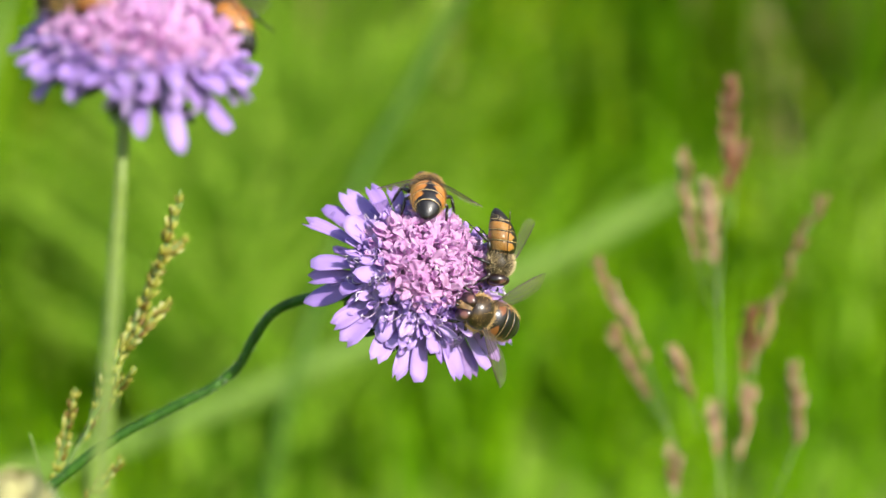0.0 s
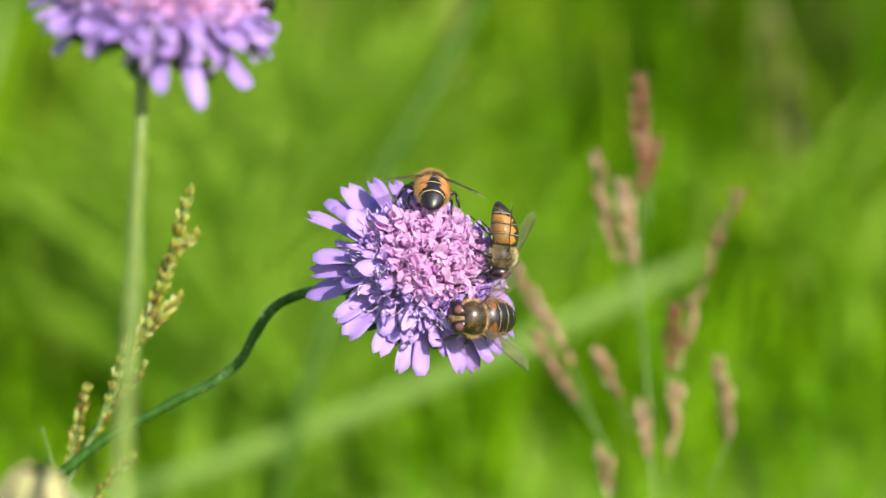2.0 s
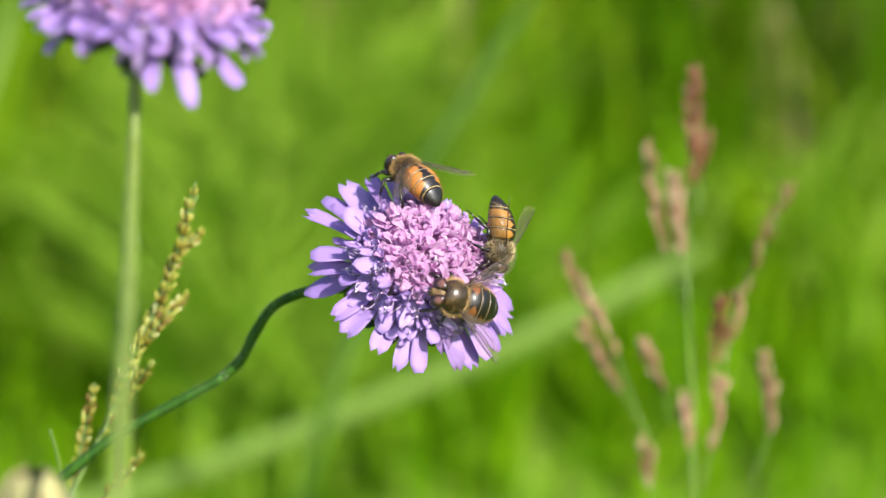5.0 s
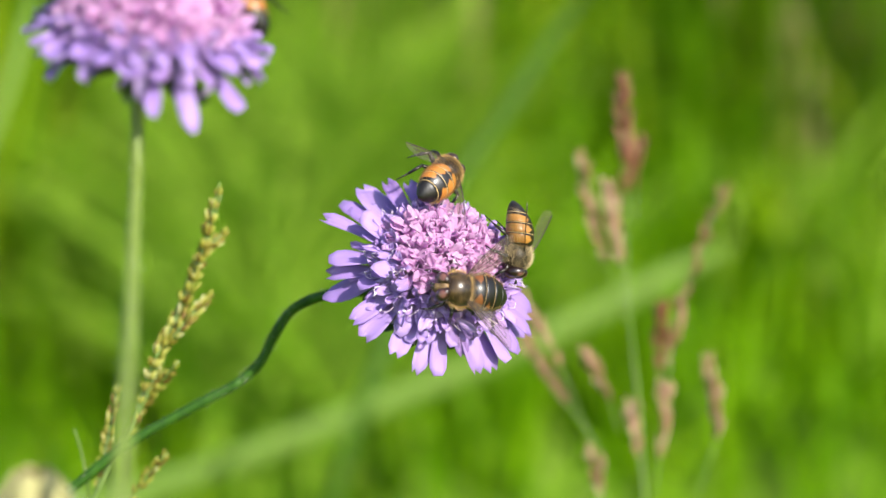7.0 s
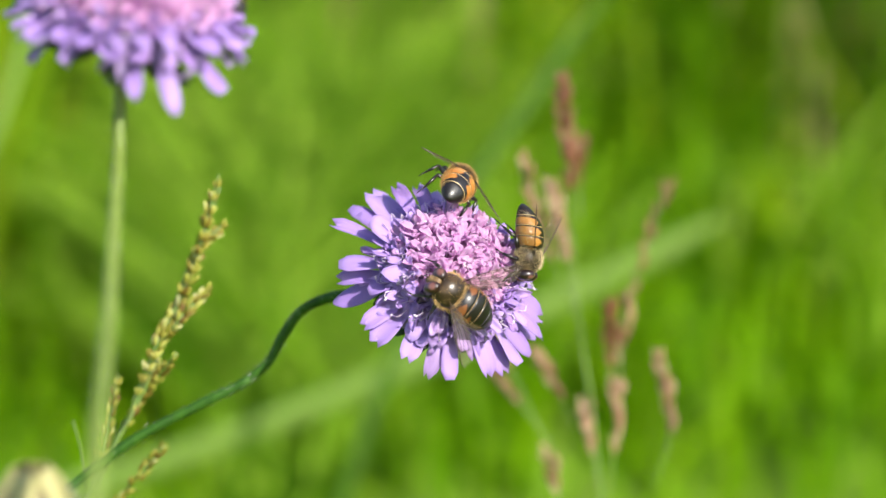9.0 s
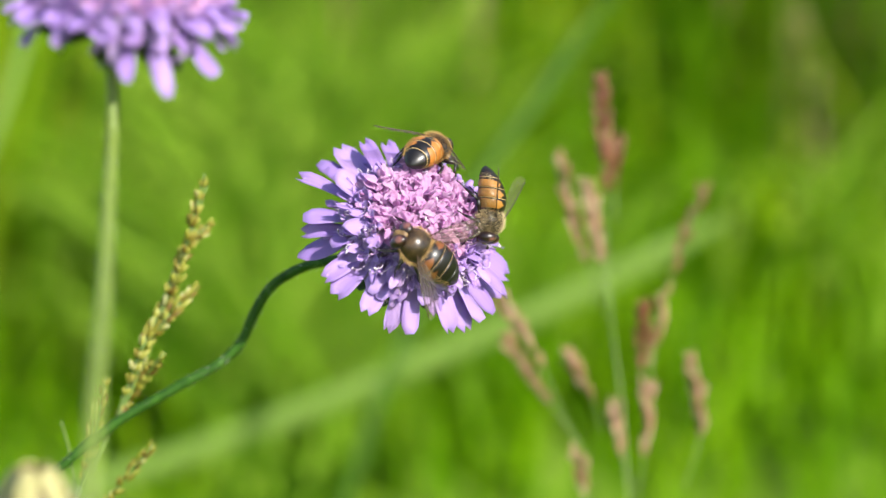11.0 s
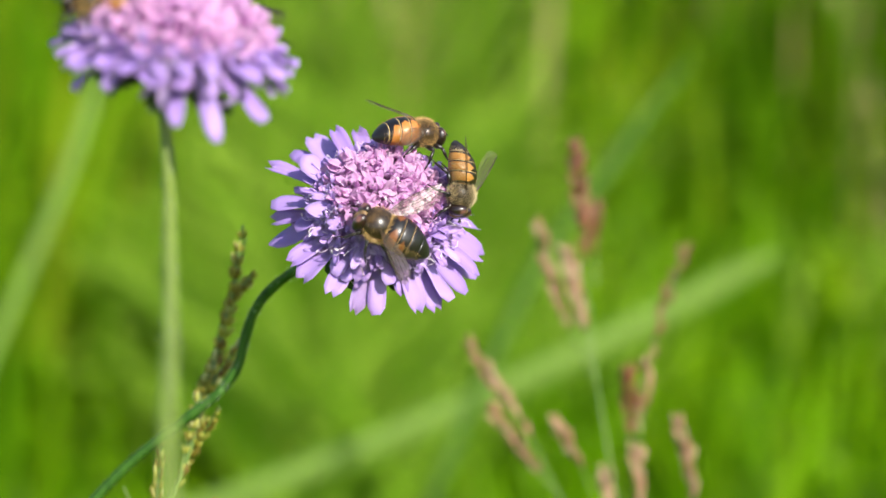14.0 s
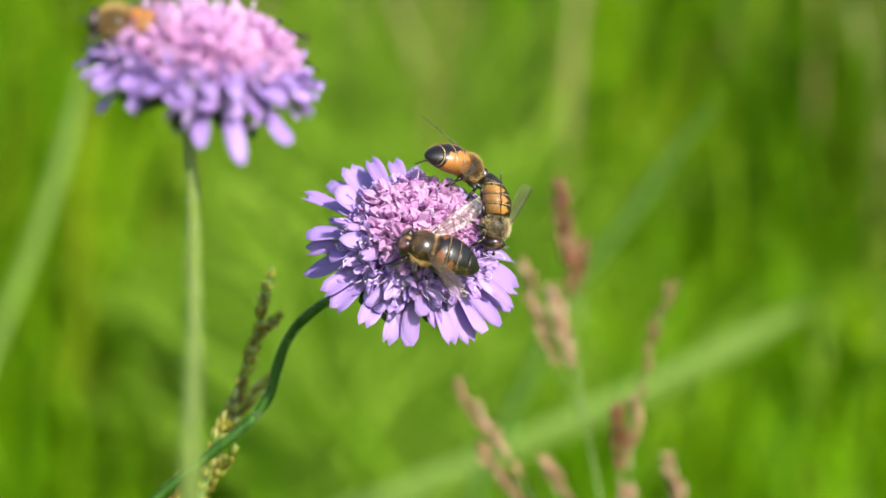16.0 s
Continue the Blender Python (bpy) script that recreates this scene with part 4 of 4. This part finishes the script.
def build_bud():
    heart = at(-0.0612, -0.0412, 0.30)
    root = Vector((heart.x, heart.y, 0.0))
    thing = empty_at("flower_bud", root)
    tagged(thing, "round yellowish unopened flower bud on its stem", "flower bud")
    bm = bmesh.new()
    blob(bm, heart - root, (0.0072, 0.0072, 0.0060), 20, 12)
    body = part("bud_body", bm, BUD, thing)
    scale = mesh_of(strap(0.0085, 0.0042, 0.35, -0.5, waist=0.8), BUD)
    rib = mesh_of(strap(0.0085, 0.0010, 0.35, 0.2, waist=0.8), BUD_DARK)
    for k in range(10):
        az = k * 36 + 10
        w = polar(az, 5)
        m = facing(heart - root + polar(az, 12) * 0.0070, (-0.15 * w.x, -0.15 * w.y, 1) if k % 2 else (-0.3 * w.x, -0.3 * w.y, 1), w)
        part("bud_scale", scale if k % 2 else rib, None, body, m=m)
    bm, rnd = bmesh.new(), random.Random(12)
    for _ in range(420):
        w = polar(rnd.uniform(0, 360), rnd.uniform(5, 88))
        p, o = heart - root + Vector((w.x * 0.0076, w.y * 0.0076, w.z * 0.0066)), w.orthogonal().normalized() * 0.00003
        bm.faces.new([bm.verts.new(q) for q in (p + o, p - o, p + (w + Vector((rnd.uniform(-.5, .5), rnd.uniform(-.5, .5), 0.4))) * rnd.uniform(0.0006, 0.0016))])
    part("bud_hair", bm, HAIR_PALE, body)
    bm = bmesh.new()
    tube(bm, [heart - root - Vector((0, 0, 0.004)), (heart - root) * 0.5, Vector((0, 0, -0.03))], 0.0013, 8)
    part("stem", bm, STEM_PALE, thing)
    return thing, root


# ---- hoverflies ----
def mm(*p):
    return tuple(0.001 * v for v in p)


def loft(bm, stations, seg=20, flat=0.78):
    """A body of rings along Y: place, half width, drop."""
    rings = []
    for y, r, z in stations:
        rings.append([bm.verts.new((r * math.cos(a), y, z + r * flat * math.sin(a))) for a in (math.tau * k / seg for k in range(seg))])
    for a, b in zip(rings, rings[1:]):
        for k in range(seg):
            bm.faces.new((a[k], a[(k + 1) % seg], b[(k + 1) % seg], b[k]))
    bm.faces.new(rings[0])
    bm.faces.new(rings[-1][::-1])


def half_width(y):
    return float(np.interp(-y, (-0.6, 0, 1, 2.5, 4.5, 6.5, 7.8, 8.6), (2.5, 3.0, 3.4, 3.55, 3.25, 2.4, 1.4, 0.3)))


def drop(y):
    return -0.030 * y * y if y < 0 else -0.012 * y * y


WING_LINE = ((0, 0.35), (0.08, 0.9), (0.2, 1.5), (0.4, 2.0), (0.6, 2.25), (0.78, 2.1), (0.9, 1.55), (0.97, 0.8), (1.0, 0.15))


def wing_mesh(side, length=11.8):
    """A clear wing along +X, front edge towards +Y, slightly rippled."""
    bm = bmesh.new()
    rows = []
    for s in [i / 14 for i in range(15)]:
        w = float(np.interp(s, [a for a, b in WING_LINE], [b for a, b in WING_LINE]))
        front, rear = 0.35 + 0.55 * math.sin(math.pi * s) ** 0.7, -w * 1.2
        rows.append([bm.verts.new(mm(length * s, side * (front + (rear - front) * q), 0.05 * math.sin(9 * q + 3 * s) + 0.06 * math.sin(7 * s + 5 * q)))
                     for q in (0, 0.2, 0.4, 0.6, 0.8, 1)])
    for a, b in zip(rows, rows[1:]):
        for j in range(5):
            bm.faces.new((a[j], a[j + 1], b[j + 1], b[j]))
    return mesh_of(bm, WING)


def vein_mesh(side, length=11.8):
    bm = bmesh.new()

    def spot(s, q):
        w = float(np.interp(s, [a for a, b in WING_LINE], [b for a, b in WING_LINE]))
        front, rear = 0.35 + 0.55 * math.sin(math.pi * s) ** 0.7, -w * 1.2
        return mm(length * s, side * (front + (rear - front) * q), 0.05 * math.sin(9 * q + 3 * s) + 0.06 * math.sin(7 * s + 5 * q) + 0.02)

    for line, r in (([(0, 0.02), (0.25, 0.02), (0.5, 0.02), (0.8, 0.02), (0.97, 0.05)], 0.07), ([(0.02, 0.1), (0.3, 0.13), (0.6, 0.12), (0.85, 0.08)], 0.045),
                    ([(0.1, 0.2), (0.35, 0.26), (0.5, 0.36), (0.62, 0.30), (0.92, 0.2)], 0.04), ([(0.05, 0.35), (0.3, 0.45), (0.6, 0.48), (0.84, 0.42)], 0.04),
                    ([(0.05, 0.5), (0.25, 0.65), (0.45, 0.72), (0.7, 0.75)], 0.04), ([(0.04, 0.6), (0.2, 0.85), (0.35, 0.96)], 0.035),
                    ([(0.42, 0.29), (0.42, 0.46)], 0.03), ([(0.84, 0.42), (0.80, 0.6), (0.7, 0.75)], 0.03), ([(0.45, 0.72), (0.48, 0.98)], 0.03)):
        tube(bm, [spot(*p) for p in line], r * 0.0012, 4)
    return mesh_of(bm, VEIN)


WING_MESH = {s: wing_mesh(s) for s in (1, -1)}
VEIN_MESH = {s: vein_mesh(s) for s in (1, -1)}


def wing_pose(side, spread, lift, twist=12):
    """spread: degrees between the wing and the line backwards."""
    m = Matrix.Translation(mm(2.0 * side, 1.5, 1.7)) @ pose(0, 0, 0, 0, 0, -90 + spread if side > 0 else -90 - spread)
    m = m @ Matrix.Rotation(radians(-lift), 4, "Y")
    return m @ Matrix.Rotation(radians(twist * side), 4, "X")


def hoverfly(label, abdomen_mat, fur_mat, seed, spread, lift=8, legs=1.0, bald=0.75, dense=1.0, back=None, twist=12):
    rnd = random.Random(seed)
    fly = empty_at("hoverfly", (0, 0, 0))
    tagged(fly, label, "hoverfly", "hoverflies on flowers")
    bm = bmesh.new()
    blob(bm, mm(0, 2.4, 0), mm(3.2, 3.1, 2.55), 24, 16)
    blob(bm, mm(0, 3.5, -0.1), mm(2.85, 2.0, 2.3), 24, 14)
    blob(bm, mm(0, 1.2, -0.2), mm(3.0, 2.0, 2.3), 24, 14)
    thorax = part("thorax", bm, back or THORAX, fly, "dark furry thorax")
    bm = bmesh.new()
    blob(bm, mm(0, -0.15, 1.55), mm(1.7, 0.8, 0.65), 16, 8)
    part("scutellum", bm, FACE, thorax)
    bm = bmesh.new()
    for _ in range(int(5200 * dense)):
        w = Vector((rnd.gauss(0, 1), rnd.gauss(0, 1), rnd.gauss(0, 1))).normalized()
        if w.z > 0.12 and rnd.random() < bald and w.y > -0.5:
            continue
        p = Vector(mm(0, 2.5, 0)) + Vector((w.x * 3.1, w.y * 3.0, w.z * 2.5)) * 0.001
        tip = p + (w + Vector((rnd.uniform(-.4, .4), rnd.uniform(-.8, .1), rnd.uniform(-.3, .3)))) * 0.001 * rnd.uniform(0.35, 0.85) * (0.55 if w.y > 0.5 else 1.0)
        o = w.orthogonal().normalized() * 0.00002
        o = Matrix.Rotation(rnd.random() * 3.1, 3, w) @ o
        bm.faces.new([bm.verts.new(q) for q in (p + o, p - o, tip)])
    for _ in range(1300):
        y = 0.3 - 7.2 * rnd.random() ** 1.3
        a = rnd.choice((rnd.uniform(-0.6, 0.7), math.pi - rnd.uniform(-0.6, 0.7)))
        r = half_width(y)
        w = Vector((math.cos(a), 0, math.sin(a)))
        p = Vector((r * w.x, y, drop(y) + r * 0.78 * w.z)) * 0.001
        tip = p + (w * rnd.uniform(0.5, 1.2) + Vector((0, -0.9, 0))) * 0.00046
        o = Vector((-w.z, 0, w.x)) * 0.000018
        bm.faces.new([bm.verts.new(q) for q in (p + o, p - o, tip)])
    part("fur", bm, fur_mat, thorax)
    cuts = (0.9, -2.05, -4.1, -6.15, -8.5)
    for a, b in zip(cuts, cuts[1:]):
        bm = bmesh.new()
        loft(bm, [(0.001 * y, 0.001 * (half_width(y) + 0.05 * math.sin(math.pi * k / 6)), 0.001 * drop(y)) for k, y in ((k, a + (b - a) * k / 6) for k in range(7))], 24)
        seg = part("abdomen_segment", bm, abdomen_mat, fly)
        if b > (-5 if abdomen_mat == ABDOMEN_DARK else -8):
            bm = bmesh.new()
            loft(bm, [(0.001 * y, 0.001 * (half_width(y) + e), 0.001 * drop(y)) for y, e in ((b + 0.07, 0.0), (b + 0.055, 0.03), (b - 0.02, 0.03), (b - 0.035, 0.0))], 24)
            part("abdomen_band", bm, BAND if abdomen_mat == ABDOMEN_DARK else BAND_TAN, seg, "thin pale band" if abdomen_mat == ABDOMEN_DARK else "thin tan band")
    bm = bmesh.new()
    blob(bm, mm(0, 5.45, -0.5), mm(2.3, 1.1, 2.05), 18, 10)
    blob(bm, mm(0, 6.15, -1.0), mm(0.95, 0.75, 1.35), 14, 8)
    head = part("head", bm, FACE, fly, "tan face between large eyes")
    for side in (1, -1):
        bm = bmesh.new()
        blob(bm, mm(1.32 * side, 5.5, -0.1), mm(1.5, 1.2, 2.0), 18, 12, pose(0, 0, 0, 0, -12 * side, 18 * side))
        part("eye", bm, EYE_BROWN, head, "large glossy dark brown eye")
        bm = bmesh.new()
        tube(bm, [mm(0.2 * side, 7.1, 0), mm(0.28 * side, 7.6, 0.1), mm(0.35 * side, 7.9, -0.2)], mm(0.1, 0.22, 0.12), 6)
        tube(bm, [mm(0.3 * side, 7.6, 0.1), mm(0.7 * side, 8.3, 0.5)], mm(0.04, 0.02), 4)
        part("antenna", bm, BLACK, head)
        wing = part("wing", WING_MESH[side], None, fly, "clear veined wing", wing_pose(side, spread, lift, twist))
        part("vein", VEIN_MESH[side], None, wing)
        for line in (((1.4, 4.0, -1.6), (3.0, 5.3, -1.3), (3.6, 6.7, -3.2), (3.5, 7.9, -4.2)),
                     ((1.7, 2.6, -1.9), (4.0, 2.8, -1.4), (4.8, 2.0, -4.0), (5.2, 1.2, -5.4)),
                     ((1.5, 1.0, -1.8), (3.3, -1.4, -1.9), (3.5, -3.3, -4.6), (3.8, -4.8, -6.6))):
            bm = bmesh.new()
            pts = [Vector(mm(x * side * legs, y, z)) for x, y, z in line]
            femur = [pts[0], pts[0].lerp(pts[1], 0.5), pts[1]]
            tube(bm, femur, mm(0.42, 0.56, 0.32), 7)
            tube(bm, [pts[1], pts[1].lerp(pts[2], 0.5), pts[2]], mm(0.28, 0.34, 0.24), 7)
            tube(bm, [pts[2], pts[2].lerp(pts[3], 0.5) + Vector((0, 0, 0.0001)), pts[3]], mm(0.18, 0.15, 0.10), 6)
            part("leg", bm, LEG, fly)
    return fly


def fly_pose(u, v, d, heading, pitch, roll):
    """heading: in the picture plane, 0 to the right, 90 up; pitch: the head's lean towards the lens; roll: about the body, 0 with the back to the lens."""
    h, p, r = radians(heading), radians(pitch), radians(roll)
    fore = Vector((math.cos(h) * math.cos(p), math.sin(h) * math.cos(p), math.sin(p)))
    back = Vector((-math.cos(h) * math.sin(p), -math.sin(h) * math.sin(p), math.cos(p)))
    side = fore.cross(back)
    back = back * math.cos(r) + side * math.sin(r)
    side = fore.cross(back)
    turn = Matrix((VIEW @ side, VIEW @ fore, VIEW @ back)).transposed()
    return Matrix.Translation(at(u, v, d)) @ turn.to_4x4()


TOP_FLY_ROWS = [
    (0, -0.0028, 0.0107, 0.387, 95, -66, 16),
    (0.5, -0.0028, 0.0113, 0.387, 95, -66, 16),
    (1, -0.0029, 0.0121, 0.387, 95, -66, 16),
    (1.5, -0.0029, 0.0122, 0.387, 95, -66, 16),
    (2, -0.0026, 0.0113, 0.387, 97, -73, 16),
    (2.5, -0.0025, 0.011, 0.387, 105, -59, 20),
    (3, -0.0034, 0.0104, 0.387, 118, -42, 26),
    (3.5, -0.0053, 0.0116, 0.387, 140, -34, 38),
    (4, -0.0065, 0.0119, 0.387, 152, -26, 52),
    (6.5, -0.005, 0.0147, 0.387, 78, -56, 18),
    (7, -0.0034, 0.0132, 0.387, 50, -56, 18),
    (7.5, -0.0024, 0.0119, 0.387, 45, -59, 18),
    (8, -0.0008, 0.0117, 0.387, 40, -59, 20),
    (8.5, -0.0004, 0.0106, 0.387, 48, -74, 20),
    (9, -0.001, 0.0113, 0.387, 65, -74, 18),
    (9.5, -0.0018, 0.0132, 0.387, 75, -74, 18),
    (10, -0.0041, 0.0145, 0.387, 82, -74, 18),
    (12.5, -0.0095, 0.0213, 0.387, 2, -32, -60),
    (13, -0.0129, 0.0234, 0.387, 2, -32, -60),
    (13.5, -0.0169, 0.0252, 0.387, -2, -32, -60),
    (14, -0.0185, 0.0289, 0.387, -2, -32, -60),
    (14.5, -0.0178, 0.031, 0.387, -4, -32, -62),
    (15, -0.0168, 0.0324, 0.387, -8, -35, -62),
    (15.5, -0.0153, 0.0322, 0.387, -15, -39, -64),
    (16, -0.0125, 0.0304, 0.387, -25, -47, -67),
]
SIDE_FLY_ROWS = [
    (0, 0.0108, -0.0005, 0.382, -97, 5, -72),
    (0.5, 0.0106, 0.0001, 0.382, -96.9548, 5, -72),
    (1, 0.0104, 0.0008, 0.382, -96.9514, 5, -72),
    (1.5, 0.0103, 0.0009, 0.382, -96.7596, 5, -72),
    (2, 0.0106, 0.0004, 0.382, -96.7823, 5, -72),
    (2.5, 0.0112, -0.0002, 0.382, -96.5366, 5, -72),
    (3, 0.0115, -0.0011, 0.382, -96.6612, 5, -72),
    (3.5, 0.0107, -0.0013, 0.382, -98.3248, 5, -72),
    (4, 0.01, -0.0004, 0.382, -96.7971, 5, -72),
    (6.5, 0.0097, 0.0015, 0.382, -96.2816, 5, -72),
    (7, 0.0106, 0.0006, 0.382, -95.8022, 5, -72),
    (7.5, 0.0109, -0.0008, 0.382, -95.6182, 5, -72),
    (8, 0.0111, -0.0006, 0.382, -96.4235, 5, -72),
    (8.5, 0.0117, -0.0011, 0.382, -96.3258, 5, -72),
    (9, 0.0117, -0.0009, 0.382, -95.0586, 5, -72),
    (9.5, 0.01, 0.0009, 0.382, -95.765, 5, -72),
    (10, 0.008, 0.0026, 0.382, -96.245, 5, -72),
    (12.5, 0, 0.0105, 0.382, -95.3654, 5, -72),
    (13, -0.003, 0.013, 0.382, -94.4158, 5, -72),
    (13.5, -0.0074, 0.0151, 0.382, -94.0239, 5, -72),
    (14, -0.009, 0.0189, 0.382, -93.6379, 5, -72),
    (14.5, -0.0083, 0.0203, 0.382, -93.0933, 5, -72),
    (15, -0.0081, 0.0224, 0.382, -93.2, 5, -72),
    (15.5, -0.0067, 0.0221, 0.382, -93.4727, 5, -72),
    (16, -0.0055, 0.0202, 0.382, -94.2172, 5, -72),
]
FRONT_FLY_ROWS = [
    (0, 0.0084, -0.0124, 0.379, 155, 33.75, 5),
    (0.5, 0.0078, -0.0121, 0.379, 158, 33.75, 5),
    (1, 0.0077, -0.0123, 0.379, 172, 33.75, 5),
    (1.5, 0.0076, -0.0123, 0.379, 178, 33.75, 5),
    (2, 0.0068, -0.0129, 0.379, 180, 33.75, 5),
    (2.5, 0.007, -0.0133, 0.378, 184, 31.5, 5),
    (3, 0.0065, -0.0135, 0.378, 182, 31.5, 5),
    (3.5, 0.0056, -0.0117, 0.377, 170, 31.5, 8),
    (4, 0.0037, -0.0116, 0.376, 163, 30, 10),
    (6.5, 0.0025, -0.0074, 0.375, 168, 28.5, 15),
    (7, 0.0016, -0.0078, 0.374, 172, 26.25, 15),
    (7.5, 0.0005, -0.0101, 0.374, 160, 24, 15),
    (8, 0.0002, -0.0088, 0.374, 152, 21, 15),
    (8.5, -0.0001, -0.0094, 0.373, 145, 19.5, 18),
    (9, -0.001, -0.0101, 0.373, 144, 19.5, 18),
    (9.5, -0.0019, -0.0075, 0.373, 142, 18.75, 20),
    (10, -0.0039, -0.0056, 0.373, 141, 18.75, 22),
    (12.5, -0.0118, 0.003, 0.373, 148, 15, 28),
    (13, -0.0152, 0.0053, 0.373, 150, 13.5, 30),
    (13.5, -0.0188, 0.0065, 0.373, 154, 12, 30),
    (14, -0.0215, 0.0098, 0.373, 155, 10.5, 32),
    (14.5, -0.0201, 0.0119, 0.373, 156, 9, 32),
    (15, -0.0199, 0.0144, 0.373, 158, 9, 32),
    (15.5, -0.0185, 0.0142, 0.373, 160, 9, 32),
    (16, -0.0159, 0.0132, 0.373, 165, 9, 32),
]
FRONT_WING_ROWS = [(0, 50, 52), (0.5, 50, 52), (0.8, 42, 44), (4, 42, 44), (6.5, 44, 46), (8, 48, 48), (10, 50, 50), (12.5, 52, 54), (16, 52, 54)]

build_ground()
build_meadow()
plant, plant_head, head_rest, stem_pieces, plant_low, plant_root, plant_heart, plant_joint, stem_links = build_visited_flower()
second, second_root, second_stem, second_joint = build_second_flower()
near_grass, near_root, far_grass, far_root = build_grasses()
long_blade, blade_root = build_long_blade()
side_blade, side_root = build_side_blade()
thin_blade, thin_root = build_thin_blade()
bud, bud_root = build_bud()
top_fly = hoverfly("hoverfly with an orange and black banded abdomen", ABDOMEN_ORANGE, FUR_GOLD, 1, 46, -2, legs=1.3, bald=0.2, dense=2.0, twist=-12)
side_fly = hoverfly("amber-banded hoverfly feeding head down on the flower", ABDOMEN_AMBER, FUR_GREY, 2, 38, bald=0.3, dense=1.6, back=THORAX_GREY)
front_fly = hoverfly("dark brown hoverfly with glossy black abdomen on the flower", ABDOMEN_DARK, FUR_GOLD, 3, 50, dense=3.0, bald=0.96)
for fly in (top_fly, side_fly):
    fly.scale = (0.93, 0.93, 0.93)
guest_fly = hoverfly("orange-brown hoverfly on the upright flower", ABDOMEN_ORANGE, FUR_TAN, 4, 40, bald=0.05, dense=3.5)
rear_fly = hoverfly("dark orange hoverfly behind the upright flower's dome", ABDOMEN_ORANGE, FUR_GOLD, 5, 40)


def swaying(root, rows, height, back=()):
    """Poses of a plant that leans from its root: sideways and upward shift of its top."""
    made = []
    for t, du, dv in rows:
        a = math.asin(max(-0.9, min(0.9, du / height)))
        made.append((t, Matrix.Translation(root + Vector((0, 0, dv + height * (1 - math.cos(a))))) @ Matrix.Rotation(a, 4, "Y")))
    return made


def motions():
    walk(plant, [(t, Matrix.Translation(at(u, v, HEAD_DEPTH)) @ Matrix.Rotation(radians(-a), 4, AHEAD) @ Matrix.Translation(plant_root - plant_heart))
                 for t, u, v, a, _ in HEAD_ROWS])
    walk(plant_head, [(r[0], Matrix.Translation(plant_heart - plant_root) @ Matrix.Rotation(radians(r[4]), 4, UP)
                       @ Matrix.Translation(plant_root - plant_heart) @ head_rest) for r in HEAD_ROWS])
    foot = Vector((0.0, 0.0, 0.0))
    stem_rows, low_rows = ([], [], []), []
    for t, *turns in BEND_ROWS:
        end = plant_joint
        for rows, a, link in zip(stem_rows, turns, stem_links):
            turn = Matrix.Rotation(radians(-a), 4, AHEAD)
            rows.append((t, Matrix.Translation(end) @ turn))
            end = end + turn @ link
        low_rows.append((t, Matrix.Translation(end) @ (end - foot).to_track_quat("Z", "Y").to_matrix().to_4x4()))
    for piece, rows in zip(stem_pieces, stem_rows):
        walk(piece, rows)
    walk(plant_low, low_rows)
    second_rows = swaying(second_root, SECOND_ROWS, 0.40)
    walk(second, second_rows)
    walk(second_stem, [(t, Matrix.Translation(second_joint - second_root) @ Matrix.Rotation(radians(-a), 4, AHEAD)) for t, a in SECOND_STEM_ROWS])
    near_tip, near_base = at(-0.0523, 0.0119, 0.418) - near_root, [o for o in near_grass.children if o.name.startswith("culm_base")][0]
    near_rest, near_rows, near_base_rows = near_base.location.copy(), [], []
    for (t, m), a in zip(swaying(near_root, SEED_GRASS_ROWS, 0.50), np.interp([r[0] for r in SEED_GRASS_ROWS], *zip(*SEED_GRASS_LEAN))):
        tip = m @ near_tip
        m = Matrix.Translation(tip) @ Matrix.Rotation(radians(a), 4, AHEAD) @ Matrix.Translation(-tip) @ m
        end = m @ near_rest
        near_rows.append((t, m))
        near_base_rows.append((t, m.inverted() @ Matrix.Translation(end) @ (end - near_root).to_track_quat("Z", "Y").to_matrix().to_4x4()))
    walk(near_grass, near_rows)
    walk(near_base, near_base_rows)
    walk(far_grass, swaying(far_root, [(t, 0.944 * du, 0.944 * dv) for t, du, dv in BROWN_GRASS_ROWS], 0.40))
    walk(long_blade, swaying(blade_root, BLADE_ROWS, 0.45))
    walk(side_blade, swaying(side_root, SIDE_BLADE_ROWS, 0.42))
    walk(thin_blade, swaying(thin_root, THIN_BLADE_ROWS, 0.40))
    walk(bud, swaying(bud_root, BUD_ROWS, 0.35))
    for fly, rows in ((top_fly, TOP_FLY_ROWS), (side_fly, SIDE_FLY_ROWS), (front_fly, FRONT_FLY_ROWS)):
        walk(fly, [(r[0], fly_pose(*r[1:])) for r in rows])
    guest, rear = fly_pose(-0.0566, 0.0385, 0.322, 178, 8, 65), fly_pose(-0.0358, 0.0372, 0.334, 120, -30, -20)
    walk(guest_fly, [(t, s @ Matrix.Translation(-second_root + Vector((-0.0022, 0.0, -0.0018)) * min(1, max(0, (t - 8) / 5))) @ guest) for t, s in second_rows])
    walk(rear_fly, [(t, s @ Matrix.Translation(-second_root + Vector((-0.005, 0.012, -0.004)) * min(1, max(0, (t - 8) / 5))) @ rear) for t, s in second_rows])
    for wing in [o for o in front_fly.children if o.name.startswith("wing")]:
        side = 1 if wing.matrix_basis.translation.x > 0 else -1
        walk(wing, [(t, wing_pose(side, left if side < 0 else right, 8)) for t, left, right in FRONT_WING_ROWS])


motions()
